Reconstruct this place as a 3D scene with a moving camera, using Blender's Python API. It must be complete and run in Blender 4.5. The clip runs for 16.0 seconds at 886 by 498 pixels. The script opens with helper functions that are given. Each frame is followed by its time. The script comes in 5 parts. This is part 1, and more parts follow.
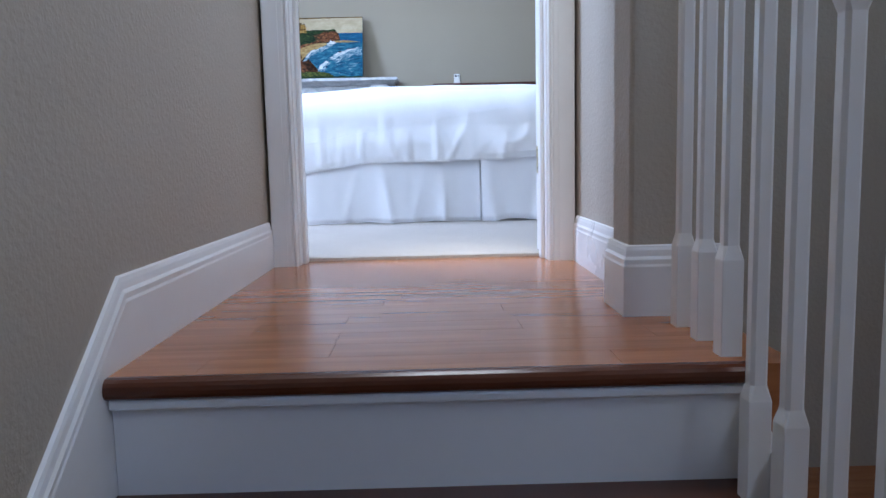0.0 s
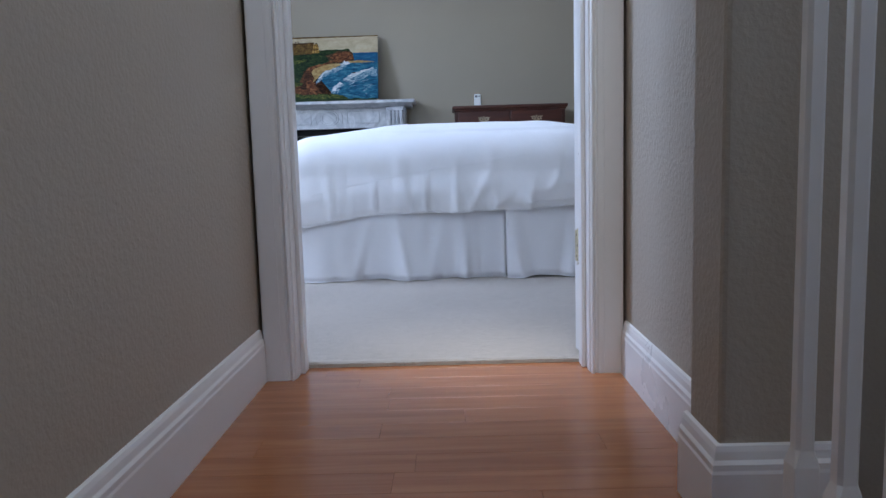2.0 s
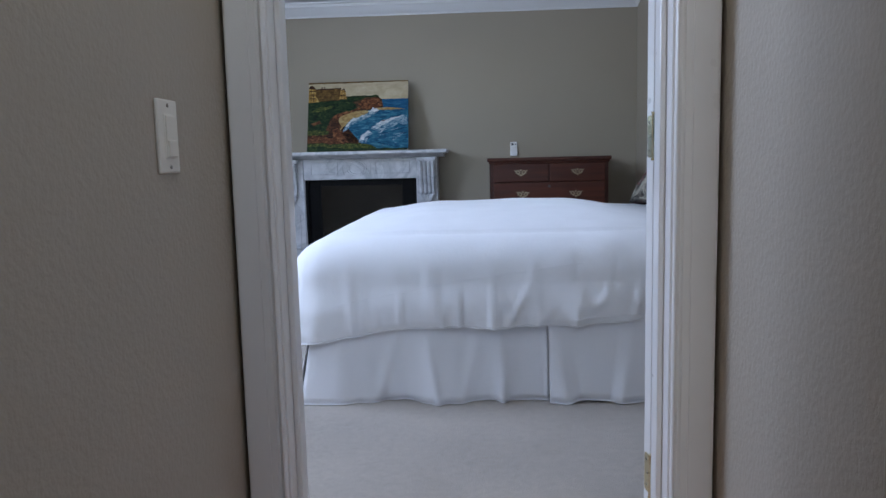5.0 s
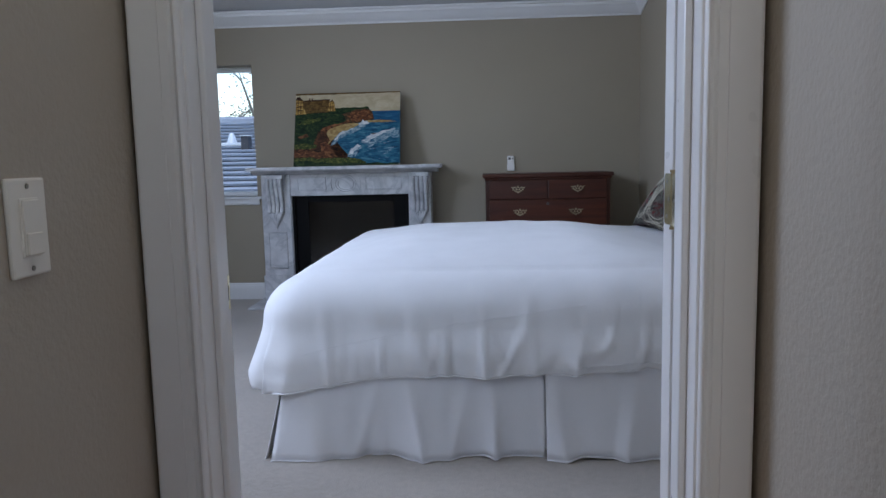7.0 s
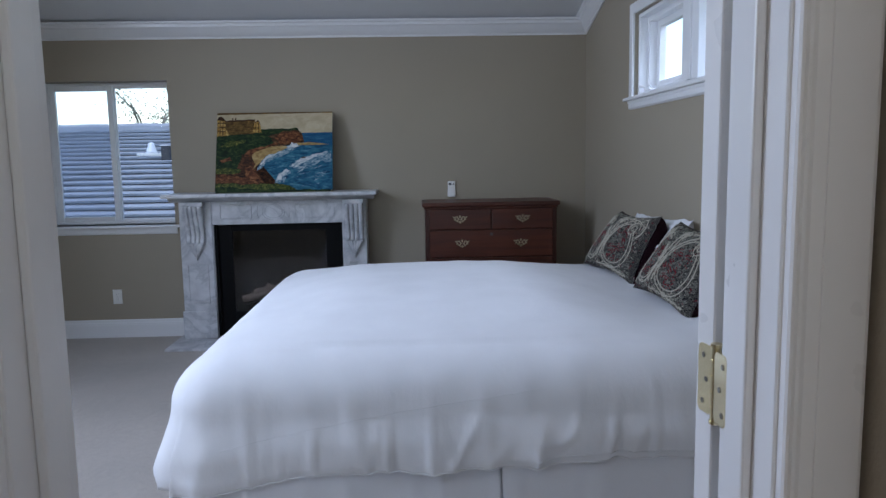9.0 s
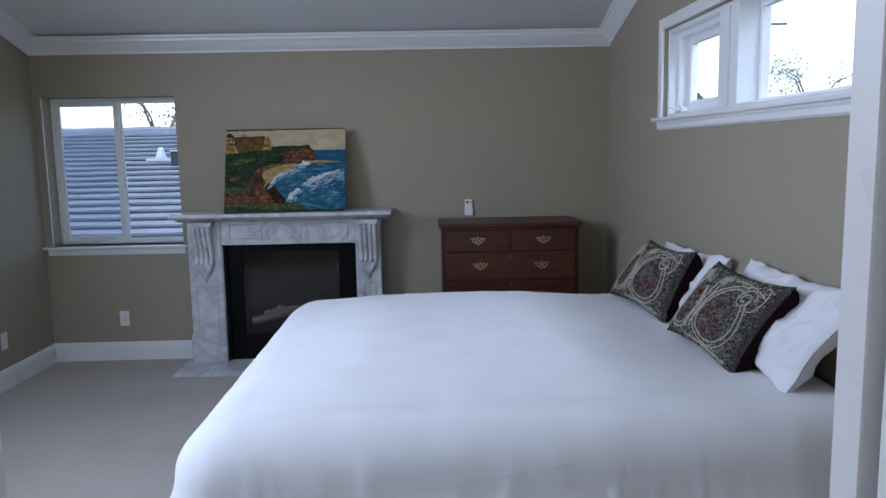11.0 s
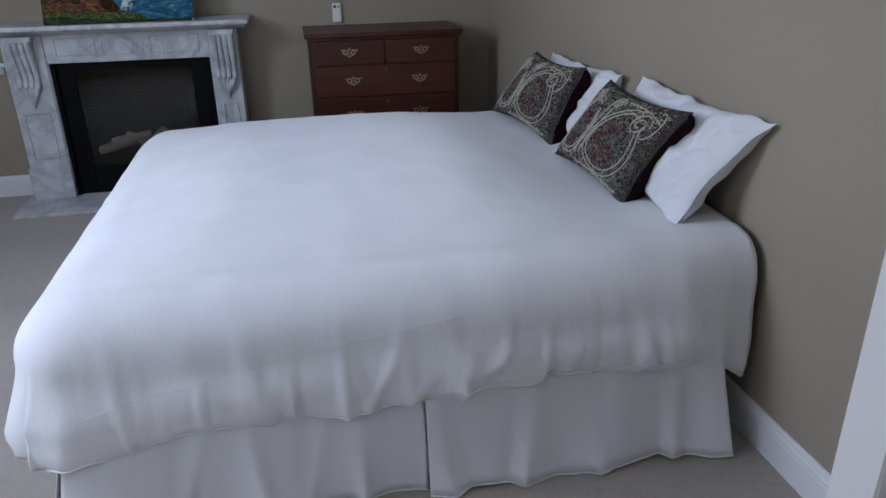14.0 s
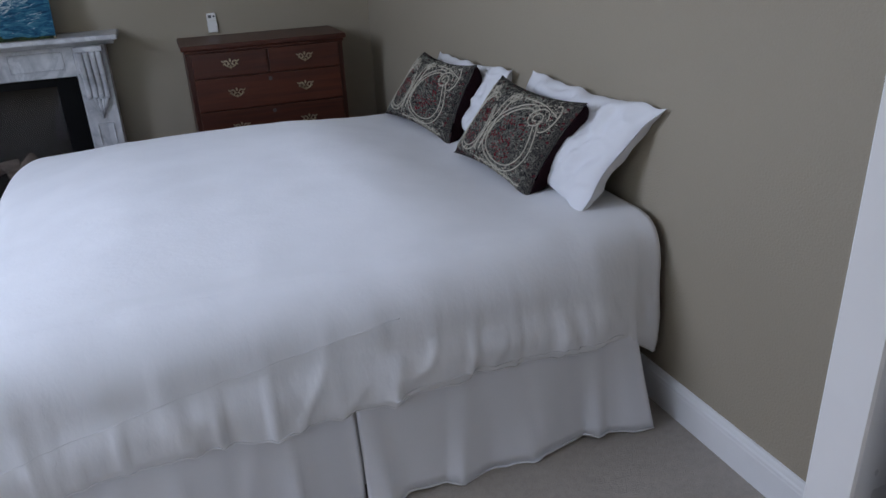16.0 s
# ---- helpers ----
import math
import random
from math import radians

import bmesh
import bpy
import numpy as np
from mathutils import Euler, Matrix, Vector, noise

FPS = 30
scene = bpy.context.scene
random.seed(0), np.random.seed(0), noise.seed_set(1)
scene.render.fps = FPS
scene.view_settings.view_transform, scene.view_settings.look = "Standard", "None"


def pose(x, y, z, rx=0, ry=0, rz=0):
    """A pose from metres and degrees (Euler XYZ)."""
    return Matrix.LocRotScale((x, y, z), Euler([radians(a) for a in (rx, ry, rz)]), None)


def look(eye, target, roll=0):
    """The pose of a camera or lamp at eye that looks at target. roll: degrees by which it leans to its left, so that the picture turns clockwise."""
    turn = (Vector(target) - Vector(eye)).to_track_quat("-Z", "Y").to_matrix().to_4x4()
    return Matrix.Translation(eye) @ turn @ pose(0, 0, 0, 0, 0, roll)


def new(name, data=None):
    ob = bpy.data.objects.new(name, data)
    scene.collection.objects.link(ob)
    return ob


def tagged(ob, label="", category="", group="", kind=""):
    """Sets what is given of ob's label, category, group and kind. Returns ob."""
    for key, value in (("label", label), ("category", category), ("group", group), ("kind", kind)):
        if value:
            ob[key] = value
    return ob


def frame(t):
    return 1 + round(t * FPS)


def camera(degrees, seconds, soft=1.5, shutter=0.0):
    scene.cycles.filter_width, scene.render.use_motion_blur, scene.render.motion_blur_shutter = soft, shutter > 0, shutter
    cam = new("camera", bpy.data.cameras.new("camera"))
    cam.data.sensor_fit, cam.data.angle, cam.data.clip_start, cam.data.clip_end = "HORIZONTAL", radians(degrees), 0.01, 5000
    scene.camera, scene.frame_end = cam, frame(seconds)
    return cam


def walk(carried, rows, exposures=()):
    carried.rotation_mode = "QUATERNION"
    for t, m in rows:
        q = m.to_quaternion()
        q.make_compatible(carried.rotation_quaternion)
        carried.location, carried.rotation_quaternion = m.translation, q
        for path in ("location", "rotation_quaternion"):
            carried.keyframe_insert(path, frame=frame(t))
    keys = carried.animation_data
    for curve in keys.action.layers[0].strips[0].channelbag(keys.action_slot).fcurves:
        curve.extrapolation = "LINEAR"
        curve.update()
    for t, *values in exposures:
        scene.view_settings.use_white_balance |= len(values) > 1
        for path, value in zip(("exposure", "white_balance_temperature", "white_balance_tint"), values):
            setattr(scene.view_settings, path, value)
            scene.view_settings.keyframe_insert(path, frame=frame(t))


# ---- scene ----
cam = camera(62.3, 16.0)
PATH = [
    (0, (-0.025, -0.025, 0.306), (0.001, 1.962, 0.076), -1.3),
    (0.5, (-0.039, 0.099, 0.417), (-0.017, 2.084, 0.177), -1.2),
    (1, (-0.053, 0.144, 0.516), (-0.041, 2.13, 0.284), -1.5),
    (1.5, (-0.059, 0.225, 0.537), (-0.062, 2.211, 0.307), -1.5),
    (2, (-0.022, 0.366, 0.559), (-0.048, 2.352, 0.324), -1.6),
    (2.5, (-0.007, 0.481, 0.647), (-0.047, 2.466, 0.404), -1.4),
    (3, (-0.015, 0.518, 0.722), (-0.079, 2.503, 0.481), -1.3),
    (3.5, (-0.023, 0.576, 0.789), (-0.104, 2.559, 0.547), -1.4),
    (4, (-0.044, 0.655, 0.886), (-0.1404, 2.638, 0.644), -1.5),
    (6.5, (0.002, 1.042, 1.123), (-0.1148, 3.024, 0.884), -1.3),
    (7, (0.007, 1.129, 1.145), (-0.1034, 3.112, 0.906), -1.3),
    (7.5, (0.004, 1.246, 1.205), (-0.0974, 3.229, 0.963), -1.3),
    (8, (-0.023, 1.333, 1.305), (-0.0254, 3.318, 1.058), -1.1),
    (8.5, (-0.025, 1.407, 1.319), (0.0368, 3.391, 1.077), -1.0),
    (9, (-0.032, 1.536, 1.354), (0.038, 3.519, 1.107), -1.0),
    (11.5, (-0.069, 1.811, 1.55), (-0.032, 3.79, 1.266), -1.1),
    (12, (-0.047, 1.877, 1.545), (-0.002, 3.845, 1.188), -1.2),
    (12.5, (0.002, 1.949, 1.567), (0.064, 3.906, 1.157), -1.3),
    (13, (0.03, 2.009, 1.561), (0.103, 3.948, 1.073), -1.4),
    (13.5, (-0.013, 2.038, 1.588), (0.097, 3.894, 0.851), -1.7),
    (14, (-0.045, 2.068, 1.598), (0.298, 3.871, 0.803), -1.0),
    (14.5, (-0.074, 2.085, 1.606), (0.447, 3.841, 0.803), -1.3),
    (15, (-0.111, 2.096, 1.612), (0.467, 3.834, 0.809), -1.8),
    (15.5, (-0.12, 2.112, 1.606), (0.496, 3.837, 0.804), -2.3),
    (16, (-0.112, 2.102, 1.605), (0.514, 3.824, 0.804), -2.7),
]
EXPOSURES = [(0, 2.66, 5600, 8), (1, 2.32, 5700, 8), (2, 1.88, 5850, 9), (3.5, 1.68, 5950, 9), (4.2, 1.66, 6000, 9), (6.5, 1.25, 6250, 10), (9, 1.26, 6300, 10), (12, 1.34, 6350, 10), (14, 1.19, 6600, 11), (16, 1.18, 6700, 11)]
walk(cam, [(t, look(eye, target, roll)) for t, eye, target, roll in PATH], EXPOSURES)

# ---- world, sun, added area lamps ----
world = bpy.data.worlds.new("sky")
scene.world = world
world.use_nodes = True
sky = world.node_tree.nodes.new("ShaderNodeTexSky")
sky.sky_type, sky.sun_disc = "NISHITA", False
sky.sun_elevation, sky.sun_rotation = radians(72), radians(180)
sky.air_density, sky.dust_density = 1.0, 0.6
back = world.node_tree.nodes["Background"]
back.inputs["Strength"].default_value = 0.15
world.node_tree.links.new(sky.outputs[0], back.inputs["Color"])


def sun_lamp(strength, elevation):
    data = bpy.data.lights.new("sun", "SUN")
    data.energy, data.angle, data.color = strength, radians(12), (1.0, 0.95, 0.88)
    ob = new("sun", data)
    ob.matrix_basis = look((0, -20, 20 * math.tan(radians(elevation))), (0, 0, 0))


def area_lamp(name, eye, target, w, h, watts, colour):
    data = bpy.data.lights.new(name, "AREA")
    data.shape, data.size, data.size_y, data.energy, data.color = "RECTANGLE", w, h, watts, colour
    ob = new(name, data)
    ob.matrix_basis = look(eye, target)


LAMP_BLUE = (0.66, 0.76, 1.0)
LAMP_SOFT = (0.92, 0.95, 0.97)
LAMP_WARM = (1.0, 0.94, 0.86)
sun_lamp(0.6, 72)
# West window is unseen; its place is guessed from light on the bed.
area_lamp("daylight_west", (-2.98, 4.20, 2.25), (0.4, 3.75, 0.45), 1.4, 1.5, 37, LAMP_BLUE)
# Added lamp outside above the high window, out of view; lifts the bed.
area_lamp("fill_high_window", (2.05, 5.10, 2.95), (0.1, 5.0, 1.05), 2.0, 0.9, 13, LAMP_BLUE)
# Added fill for the bed's near side; its south window is made up.
area_lamp("fill_south", (-1.75, 2.32, 1.65), (0.0, 4.3, 0.4), 1.5, 1.3, 2.6, LAMP_SOFT)
# Added fill at the stairs' south end; no window is known there.
area_lamp("fill_stairs", (0.3, -2.58, 1.85), (0.3, 3, 0.8), 1.5, 0.6, 0.50, LAMP_BLUE)
# Added overhead fill for the hall; its skylight is made up.
area_lamp("fill_landing", (0.06, 1.42, 2.98), (0.0, 1.42, 0), 0.6, 0.6, 2.9, LAMP_WARM)
# Added fill to brighten the west hall wall from a made-up side window.
area_lamp("fill_stair_side", (1.81, -0.10, 1.80), (-0.5, 0.3, 0.9), 1.3, 0.6, 2.2, LAMP_WARM)

# ---- materials ----


def nodes_of(name):
    m = bpy.data.materials.new(name)
    m.use_nodes = True
    t = m.node_tree
    return m, t, t.nodes["Principled BSDF"], lambda kind: t.nodes.new("ShaderNode" + kind), t.links.new


def coords(t, add, link, scale=(1, 1, 1), rot=(0, 0, 0)):
    tc, mp = add("TexCoord"), add("Mapping")
    mp.inputs["Scale"].default_value = scale
    mp.inputs["Rotation"].default_value = [radians(a) for a in rot]
    link(tc.outputs["Object"], mp.inputs["Vector"])
    return mp.outputs["Vector"]


def noise_tex(add, link, vec, scale, detail=4.0, rough=0.55, distort=0.0):
    n = add("TexNoise")
    n.inputs["Scale"].default_value, n.inputs["Detail"].default_value = scale, detail
    n.inputs["Roughness"].default_value, n.inputs["Distortion"].default_value = rough, distort
    link(vec, n.inputs["Vector"])
    return n.outputs["Fac"]


def ramp(add, link, fac, stops):
    r = add("ValToRGB")
    while len(r.color_ramp.elements) < len(stops):
        r.color_ramp.elements.new(0.5)
    for e, (p, c) in zip(r.color_ramp.elements, stops):
        e.position, e.color = p, (*c, 1)
    link(fac, r.inputs["Fac"])
    return r.outputs["Color"]


def bumped(add, link, bsdf, fac, strength, distance):
    b = add("Bump")
    b.inputs["Strength"].default_value, b.inputs["Distance"].default_value = strength, distance
    link(fac, b.inputs["Height"])
    link(b.outputs["Normal"], bsdf.inputs["Normal"])
    return b


def shade(c, k):
    return tuple(min(1.0, v * k) for v in c)


def surface(name, colour, rough=0.5, var=0.06, scale=3.0, bump=0.0, bscale=150.0, bdist=0.002, metal=0.0, spec=0.5, sheen=0.0, stretch=(1, 1, 1), detail=3.0):
    """A plain surface with slow stains, a finer grain and relief."""
    m, t, bsdf, add, link = nodes_of(name)
    v = coords(t, add, link, stretch)
    slow, fine = noise_tex(add, link, v, scale, 5), noise_tex(add, link, v, bscale, detail)
    mix = add("Mix")
    mix.inputs[0].default_value = 0.35
    link(slow, mix.inputs[2])
    link(fine, mix.inputs[3])
    col = ramp(add, link, mix.outputs[0], [(0.3, shade(colour, 1 - var)), (0.7, shade(colour, 1 + var))])
    link(col, bsdf.inputs["Base Color"])
    rr = add("MapRange")
    rr.inputs["To Min"].default_value, rr.inputs["To Max"].default_value = max(0.02, rough - 0.08), min(1, rough + 0.08)
    link(slow, rr.inputs["Value"])
    link(rr.outputs[0], bsdf.inputs["Roughness"])
    bsdf.inputs["Metallic"].default_value = metal
    bsdf.inputs["Specular IOR Level"].default_value = spec
    if sheen:
        bsdf.inputs["Sheen Weight"].default_value = sheen
    if bump:
        bumped(add, link, bsdf, fine, bump, bdist)
    return m


def wood(name, dark, light, rough=0.25, along="x", grain=1.0, wear=1.0):
    """Timber with grain along one axis, each board of its own tone."""
    m, t, bsdf, add, link = nodes_of(name)
    s = {"x": (1.6, 26, 26), "y": (26, 1.6, 26), "z": (26, 26, 1.6)}[along]
    info, tc, addv, mp = add("ObjectInfo"), add("TexCoord"), add("VectorMath"), add("Mapping")
    mul = add("Math")
    mul.operation = "MULTIPLY"
    mul.inputs[1].default_value = 37.0
    link(info.outputs["Random"], mul.inputs[0])
    link(tc.outputs["Object"], addv.inputs[0])
    link(mul.outputs[0], addv.inputs[1])
    mp.inputs["Scale"].default_value = s
    link(addv.outputs[0], mp.inputs["Vector"])
    g = noise_tex(add, link, mp.outputs["Vector"], 1.6 * grain, 6, 0.6, 0.6)
    pores = noise_tex(add, link, mp.outputs["Vector"], 9 * grain, 3, 0.6)
    col = ramp(add, link, g, [(0.28, dark), (0.5, tuple((a + b) / 2 for a, b in zip(dark, light))), (0.72, light)])
    hsv = add("HueSaturation")
    val = add("MapRange")
    val.inputs["To Min"].default_value, val.inputs["To Max"].default_value = 1 - 0.20 * wear, 1 + 0.16 * wear
    link(info.outputs["Random"], val.inputs["Value"])
    link(val.outputs[0], hsv.inputs["Value"])
    link(col, hsv.inputs["Color"])
    link(hsv.outputs[0], bsdf.inputs["Base Color"])
    rr = add("MapRange")
    rr.inputs["To Min"].default_value, rr.inputs["To Max"].default_value = rough - 0.06 * wear, rough + 0.12 * wear
    link(pores, rr.inputs["Value"])
    link(rr.outputs[0], bsdf.inputs["Roughness"])
    bumped(add, link, bsdf, pores, 0.04 * wear, 0.001)
    return m


def marble(name):
    m, t, bsdf, add, link = nodes_of(name)
    v = coords(t, add, link, (1, 1, 1), (20, 35, 10))
    warp = noise_tex(add, link, v, 3.2, 8, 0.62, 1.4)
    vein = ramp(add, link, warp, [(0.38, (0.63, 0.63, 0.64)), (0.485, (0.47, 0.48, 0.50)), (0.515, (0.60, 0.605, 0.62)), (0.62, (0.67, 0.67, 0.68))])
    cloud = ramp(add, link, noise_tex(add, link, v, 9, 5), [(0.35, (0.72, 0.72, 0.74)), (0.65, (1, 1, 1))])
    mix = add("Mix")
    mix.data_type, mix.blend_type = "RGBA", "MULTIPLY"
    mix.inputs[0].default_value = 0.8
    link(vein, mix.inputs[6])
    link(cloud, mix.inputs[7])
    link(mix.outputs[2], bsdf.inputs["Base Color"])
    bsdf.inputs["Roughness"].default_value = 0.32
    return m


def glass(name, tint=(1, 1, 1), rough=0.0):
    m, t, bsdf, add, link = nodes_of(name)
    bsdf.inputs["Base Color"].default_value = (*tint, 1)
    bsdf.inputs["Transmission Weight"].default_value = 1.0
    bsdf.inputs["Roughness"].default_value = rough
    bsdf.inputs["IOR"].default_value = 1.05
    return m


def paisley(name):
    """Charcoal cloth with a dense pale sprig pattern and red flowers."""
    m, t, bsdf, add, link = nodes_of(name)
    v = coords(t, add, link)
    vo = add("TexVoronoi")
    vo.feature = "DISTANCE_TO_EDGE"
    vo.inputs["Scale"].default_value = 130
    wv = noise_tex(add, link, v, 60, 3)
    av = add("VectorMath")
    av.operation = "MULTIPLY_ADD"
    av.inputs[1].default_value = (0.012, 0.012, 0.012)
    link(wv, av.inputs[0])
    link(v, av.inputs[2])
    link(av.outputs[0], vo.inputs["Vector"])
    lines = ramp(add, link, vo.outputs["Distance"], [(0.03, (0.15, 0.14, 0.12)), (0.10, (0.014, 0.013, 0.014)), (0.45, (0.007, 0.007, 0.009))])
    red = add("TexVoronoi")
    red.inputs["Scale"].default_value = 46
    link(v, red.inputs["Vector"])
    spot = ramp(add, link, red.outputs["Distance"], [(0.18, (1, 1, 1)), (0.30, (0, 0, 0))])
    pick = ramp(add, link, noise_tex(add, link, v, 11, 2), [(0.38, (0, 0, 0)), (0.46, (1, 1, 1))])
    both = add("Mix")
    both.data_type, both.blend_type = "RGBA", "MULTIPLY"
    both.inputs[0].default_value = 1
    link(spot, both.inputs[6])
    link(pick, both.inputs[7])
    mix = add("Mix")
    mix.data_type = "RGBA"
    link(both.outputs[2], mix.inputs[0])
    link(lines, mix.inputs[6])
    mix.inputs[7].default_value = (0.11, 0.012, 0.018, 1)
    link(mix.outputs[2], bsdf.inputs["Base Color"])
    bsdf.inputs["Roughness"].default_value = 0.95
    bsdf.inputs["Specular IOR Level"].default_value = 0.08
    bumped(add, link, bsdf, vo.outputs["Distance"], 0.3, 0.002)
    return m


def oil(name, scale, stops, stretch=(1, 1, 1), turn=0, distort=1.2):
    """Oil colour laid on in strokes."""
    m, t, bsdf, add, link = nodes_of(name)
    v = coords(t, add, link, stretch, (0, 0, turn))
    n = noise_tex(add, link, v, scale, 7, 0.66, distort)
    link(ramp(add, link, n, stops), bsdf.inputs["Base Color"])
    bsdf.inputs["Roughness"].default_value = 0.55
    bsdf.inputs["Specular IOR Level"].default_value = 0.15
    bumped(add, link, bsdf, n, 0.5, 0.002)
    return m


def daubed(name, a, b, c, scale=22):
    """Dabs of three oil colours."""
    return oil(name, scale, [(0.38, a), (0.51, b), (0.63, c)], (1, 1.7, 1), 15, 1.0)


def crinkled(name, colour, strength, stretch=(1, 1, 0.10)):
    """Washed cotton: long soft creases and a fine crinkle."""
    m, t, bsdf, add, link = nodes_of(name)
    v = coords(t, add, link, stretch)
    n = noise_tex(add, link, v, 15, 2, 0.5, 0.2)
    fine = noise_tex(add, link, coords(t, add, link, (1.6, 1.6, 0.7)), 46, 4, 0.6)
    tint = noise_tex(add, link, coords(t, add, link), 4, 3)
    link(ramp(add, link, tint, [(0.35, shade(colour, 0.97)), (0.65, shade(colour, 1.02))]), bsdf.inputs["Base Color"])
    bsdf.inputs["Roughness"].default_value = 0.9
    bsdf.inputs["Specular IOR Level"].default_value = 0.2
    bsdf.inputs["Sheen Weight"].default_value = 0.12
    b_one, b_two = add("Bump"), add("Bump")
    b_one.inputs["Strength"].default_value, b_one.inputs["Distance"].default_value = strength, 0.010
    b_two.inputs["Strength"].default_value, b_two.inputs["Distance"].default_value = 0.26, 0.004
    link(n, b_one.inputs["Height"])
    link(fine, b_two.inputs["Height"])
    link(b_one.outputs[0], b_two.inputs["Normal"])
    link(b_two.outputs[0], bsdf.inputs["Normal"])
    return m


def carpet_cloth(name, colour):
    m, t, bsdf, add, link = nodes_of(name)
    v = coords(t, add, link)
    tuft = noise_tex(add, link, v, 190, 3, 0.7)
    mid = noise_tex(add, link, v, 38, 4, 0.6)
    slow = noise_tex(add, link, v, 1.3, 3)
    m1, m2 = add("Mix"), add("Mix")
    m1.inputs[0].default_value, m2.inputs[0].default_value = 0.45, 0.35
    link(tuft, m1.inputs[2])
    link(mid, m1.inputs[3])
    link(m1.outputs[0], m2.inputs[2])
    link(slow, m2.inputs[3])
    link(ramp(add, link, m2.outputs[0], [(0.32, shade(colour, 0.72)), (0.66, shade(colour, 1.16))]), bsdf.inputs["Base Color"])
    bsdf.inputs["Roughness"].default_value = 0.97
    bsdf.inputs["Sheen Weight"].default_value = 0.25
    bumped(add, link, bsdf, m1.outputs[0], 0.9, 0.008)
    return m


WALL = surface("beige_orange_peel_paint", (0.335, 0.289, 0.219), 0.62, 0.035, 1.6, 0.55, 150, 0.0035, detail=2.0)
# Taken as WALL's paint, its colour lightened to offset dim hall light.
WALL_HALL = surface("beige_knockdown_paint", (0.40, 0.355, 0.29), 0.62, 0.045, 1.6, 0.38, 95, 0.0045, detail=2.5)
CEIL = surface("ceiling_paint", (0.72, 0.73, 0.74), 0.8, 0.02, 1.2, 0.25, 120, 0.002)
TRIM = surface("white_gloss_trim", (0.78, 0.78, 0.78), 0.30, 0.02, 4, 0.08, 40, 0.001)
VINYL = surface("white_vinyl", (0.80, 0.81, 0.82), 0.35, 0.015, 6)
PLANK = wood("cherry_plank", (0.272, 0.097, 0.036), (0.42, 0.171, 0.068), 0.20, "x", 0.8, 0.30)
NOSE = wood("dark_nosing", (0.070, 0.020, 0.009), (0.12, 0.037, 0.016), 0.20, "x")
CHERRY = wood("red_mahogany", (0.045, 0.011, 0.006), (0.100, 0.026, 0.012), 0.36, "x", 0.7)
CHERRY_V = wood("red_mahogany_upright", (0.040, 0.010, 0.006), (0.085, 0.022, 0.010), 0.36, "z", 0.7)
BRASS = surface("worn_brass", (0.62, 0.55, 0.38), 0.34, 0.10, 40, metal=1.0)
BRASS_BRIGHT = surface("polished_brass", (0.82, 0.72, 0.46), 0.20, 0.05, 40, metal=1.0)
STEEL = surface("screw_steel", (0.30, 0.28, 0.24), 0.4, 0.05, 40, metal=1.0)
CARPET = carpet_cloth("grey_cut_pile_carpet", (0.415, 0.37, 0.32))
LINEN = crinkled("white_crinkle_cotton", (0.86, 0.86, 0.87), 0.12)
SKIRTING = surface("white_poplin", (0.80, 0.80, 0.82), 0.9, 0.03, 5, 0.15, 300, 0.001, sheen=0.1)
PILLOW = crinkled("white_percale", (0.77, 0.77, 0.79), 0.45, (1, 1, 0.6))
CORD_DIM = surface("dull_embroidery", (0.24, 0.235, 0.20), 0.95, 0.2, 60, spec=0.05)
RED_THREAD = surface("dark_red_embroidery", (0.19, 0.020, 0.028), 0.95, 0.25, 60, spec=0.05)
MARBLE = marble("white_veined_marble")
BLACK = surface("black_firebox_steel", (0.004, 0.004, 0.0045), 0.55, 0.2, 9, spec=0.10)
LOG = surface("ceramic_log", (0.34, 0.27, 0.23), 0.9, 0.4, 14, 0.6, 40, 0.01)
PLASTIC = surface("white_plastic", (0.80, 0.79, 0.76), 0.38, 0.02, 10)
ALMOND = surface("almond_plastic", (0.74, 0.71, 0.64), 0.36, 0.02, 10)
GREY = surface("grey_plastic", (0.08, 0.085, 0.09), 0.4, 0.05, 10)
GLASS = glass("window_glass")
MESH_GLASS = glass("insect_screen", (0.78, 0.82, 0.88), 0.12)
PAISLEY = paisley("paisley_jacquard")
PLUM = surface("plum_velvet", (0.016, 0.006, 0.008), 0.95, 0.2, 20, spec=0.05)
CORD = surface("cream_embroidery", (0.50, 0.46, 0.37), 0.9, 0.12, 60, 0.5, 250, 0.002)
CANVAS_DARK = surface("painted_canvas_edge", (0.05, 0.07, 0.08), 0.7, 0.3, 14)
P_SKY = daubed("sky_paint", (0.40, 0.33, 0.21), (0.46, 0.38, 0.25), (0.50, 0.43, 0.29), 9)
P_SEA = oil("sea_paint", 20, [(0.30, (0.004, 0.018, 0.055)), (0.43, (0.008, 0.065, 0.13)), (0.54, (0.022, 0.125, 0.19)), (0.64, (0.08, 0.22, 0.28)), (0.80, (0.30, 0.40, 0.43))], (0.7, 2.4, 1), 12)
P_FAR = oil("far_sea_paint", 16, [(0.35, (0.006, 0.045, 0.12)), (0.55, (0.012, 0.085, 0.17)), (0.70, (0.04, 0.15, 0.24))], (0.5, 4, 1), 0)
P_FOAM = oil("foam_paint", 42, [(0.36, (0.010, 0.06, 0.13)), (0.46, (0.05, 0.15, 0.22)), (0.56, (0.30, 0.38, 0.41)), (0.66, (0.58, 0.60, 0.60))], (0.8, 1.6, 1), 20)
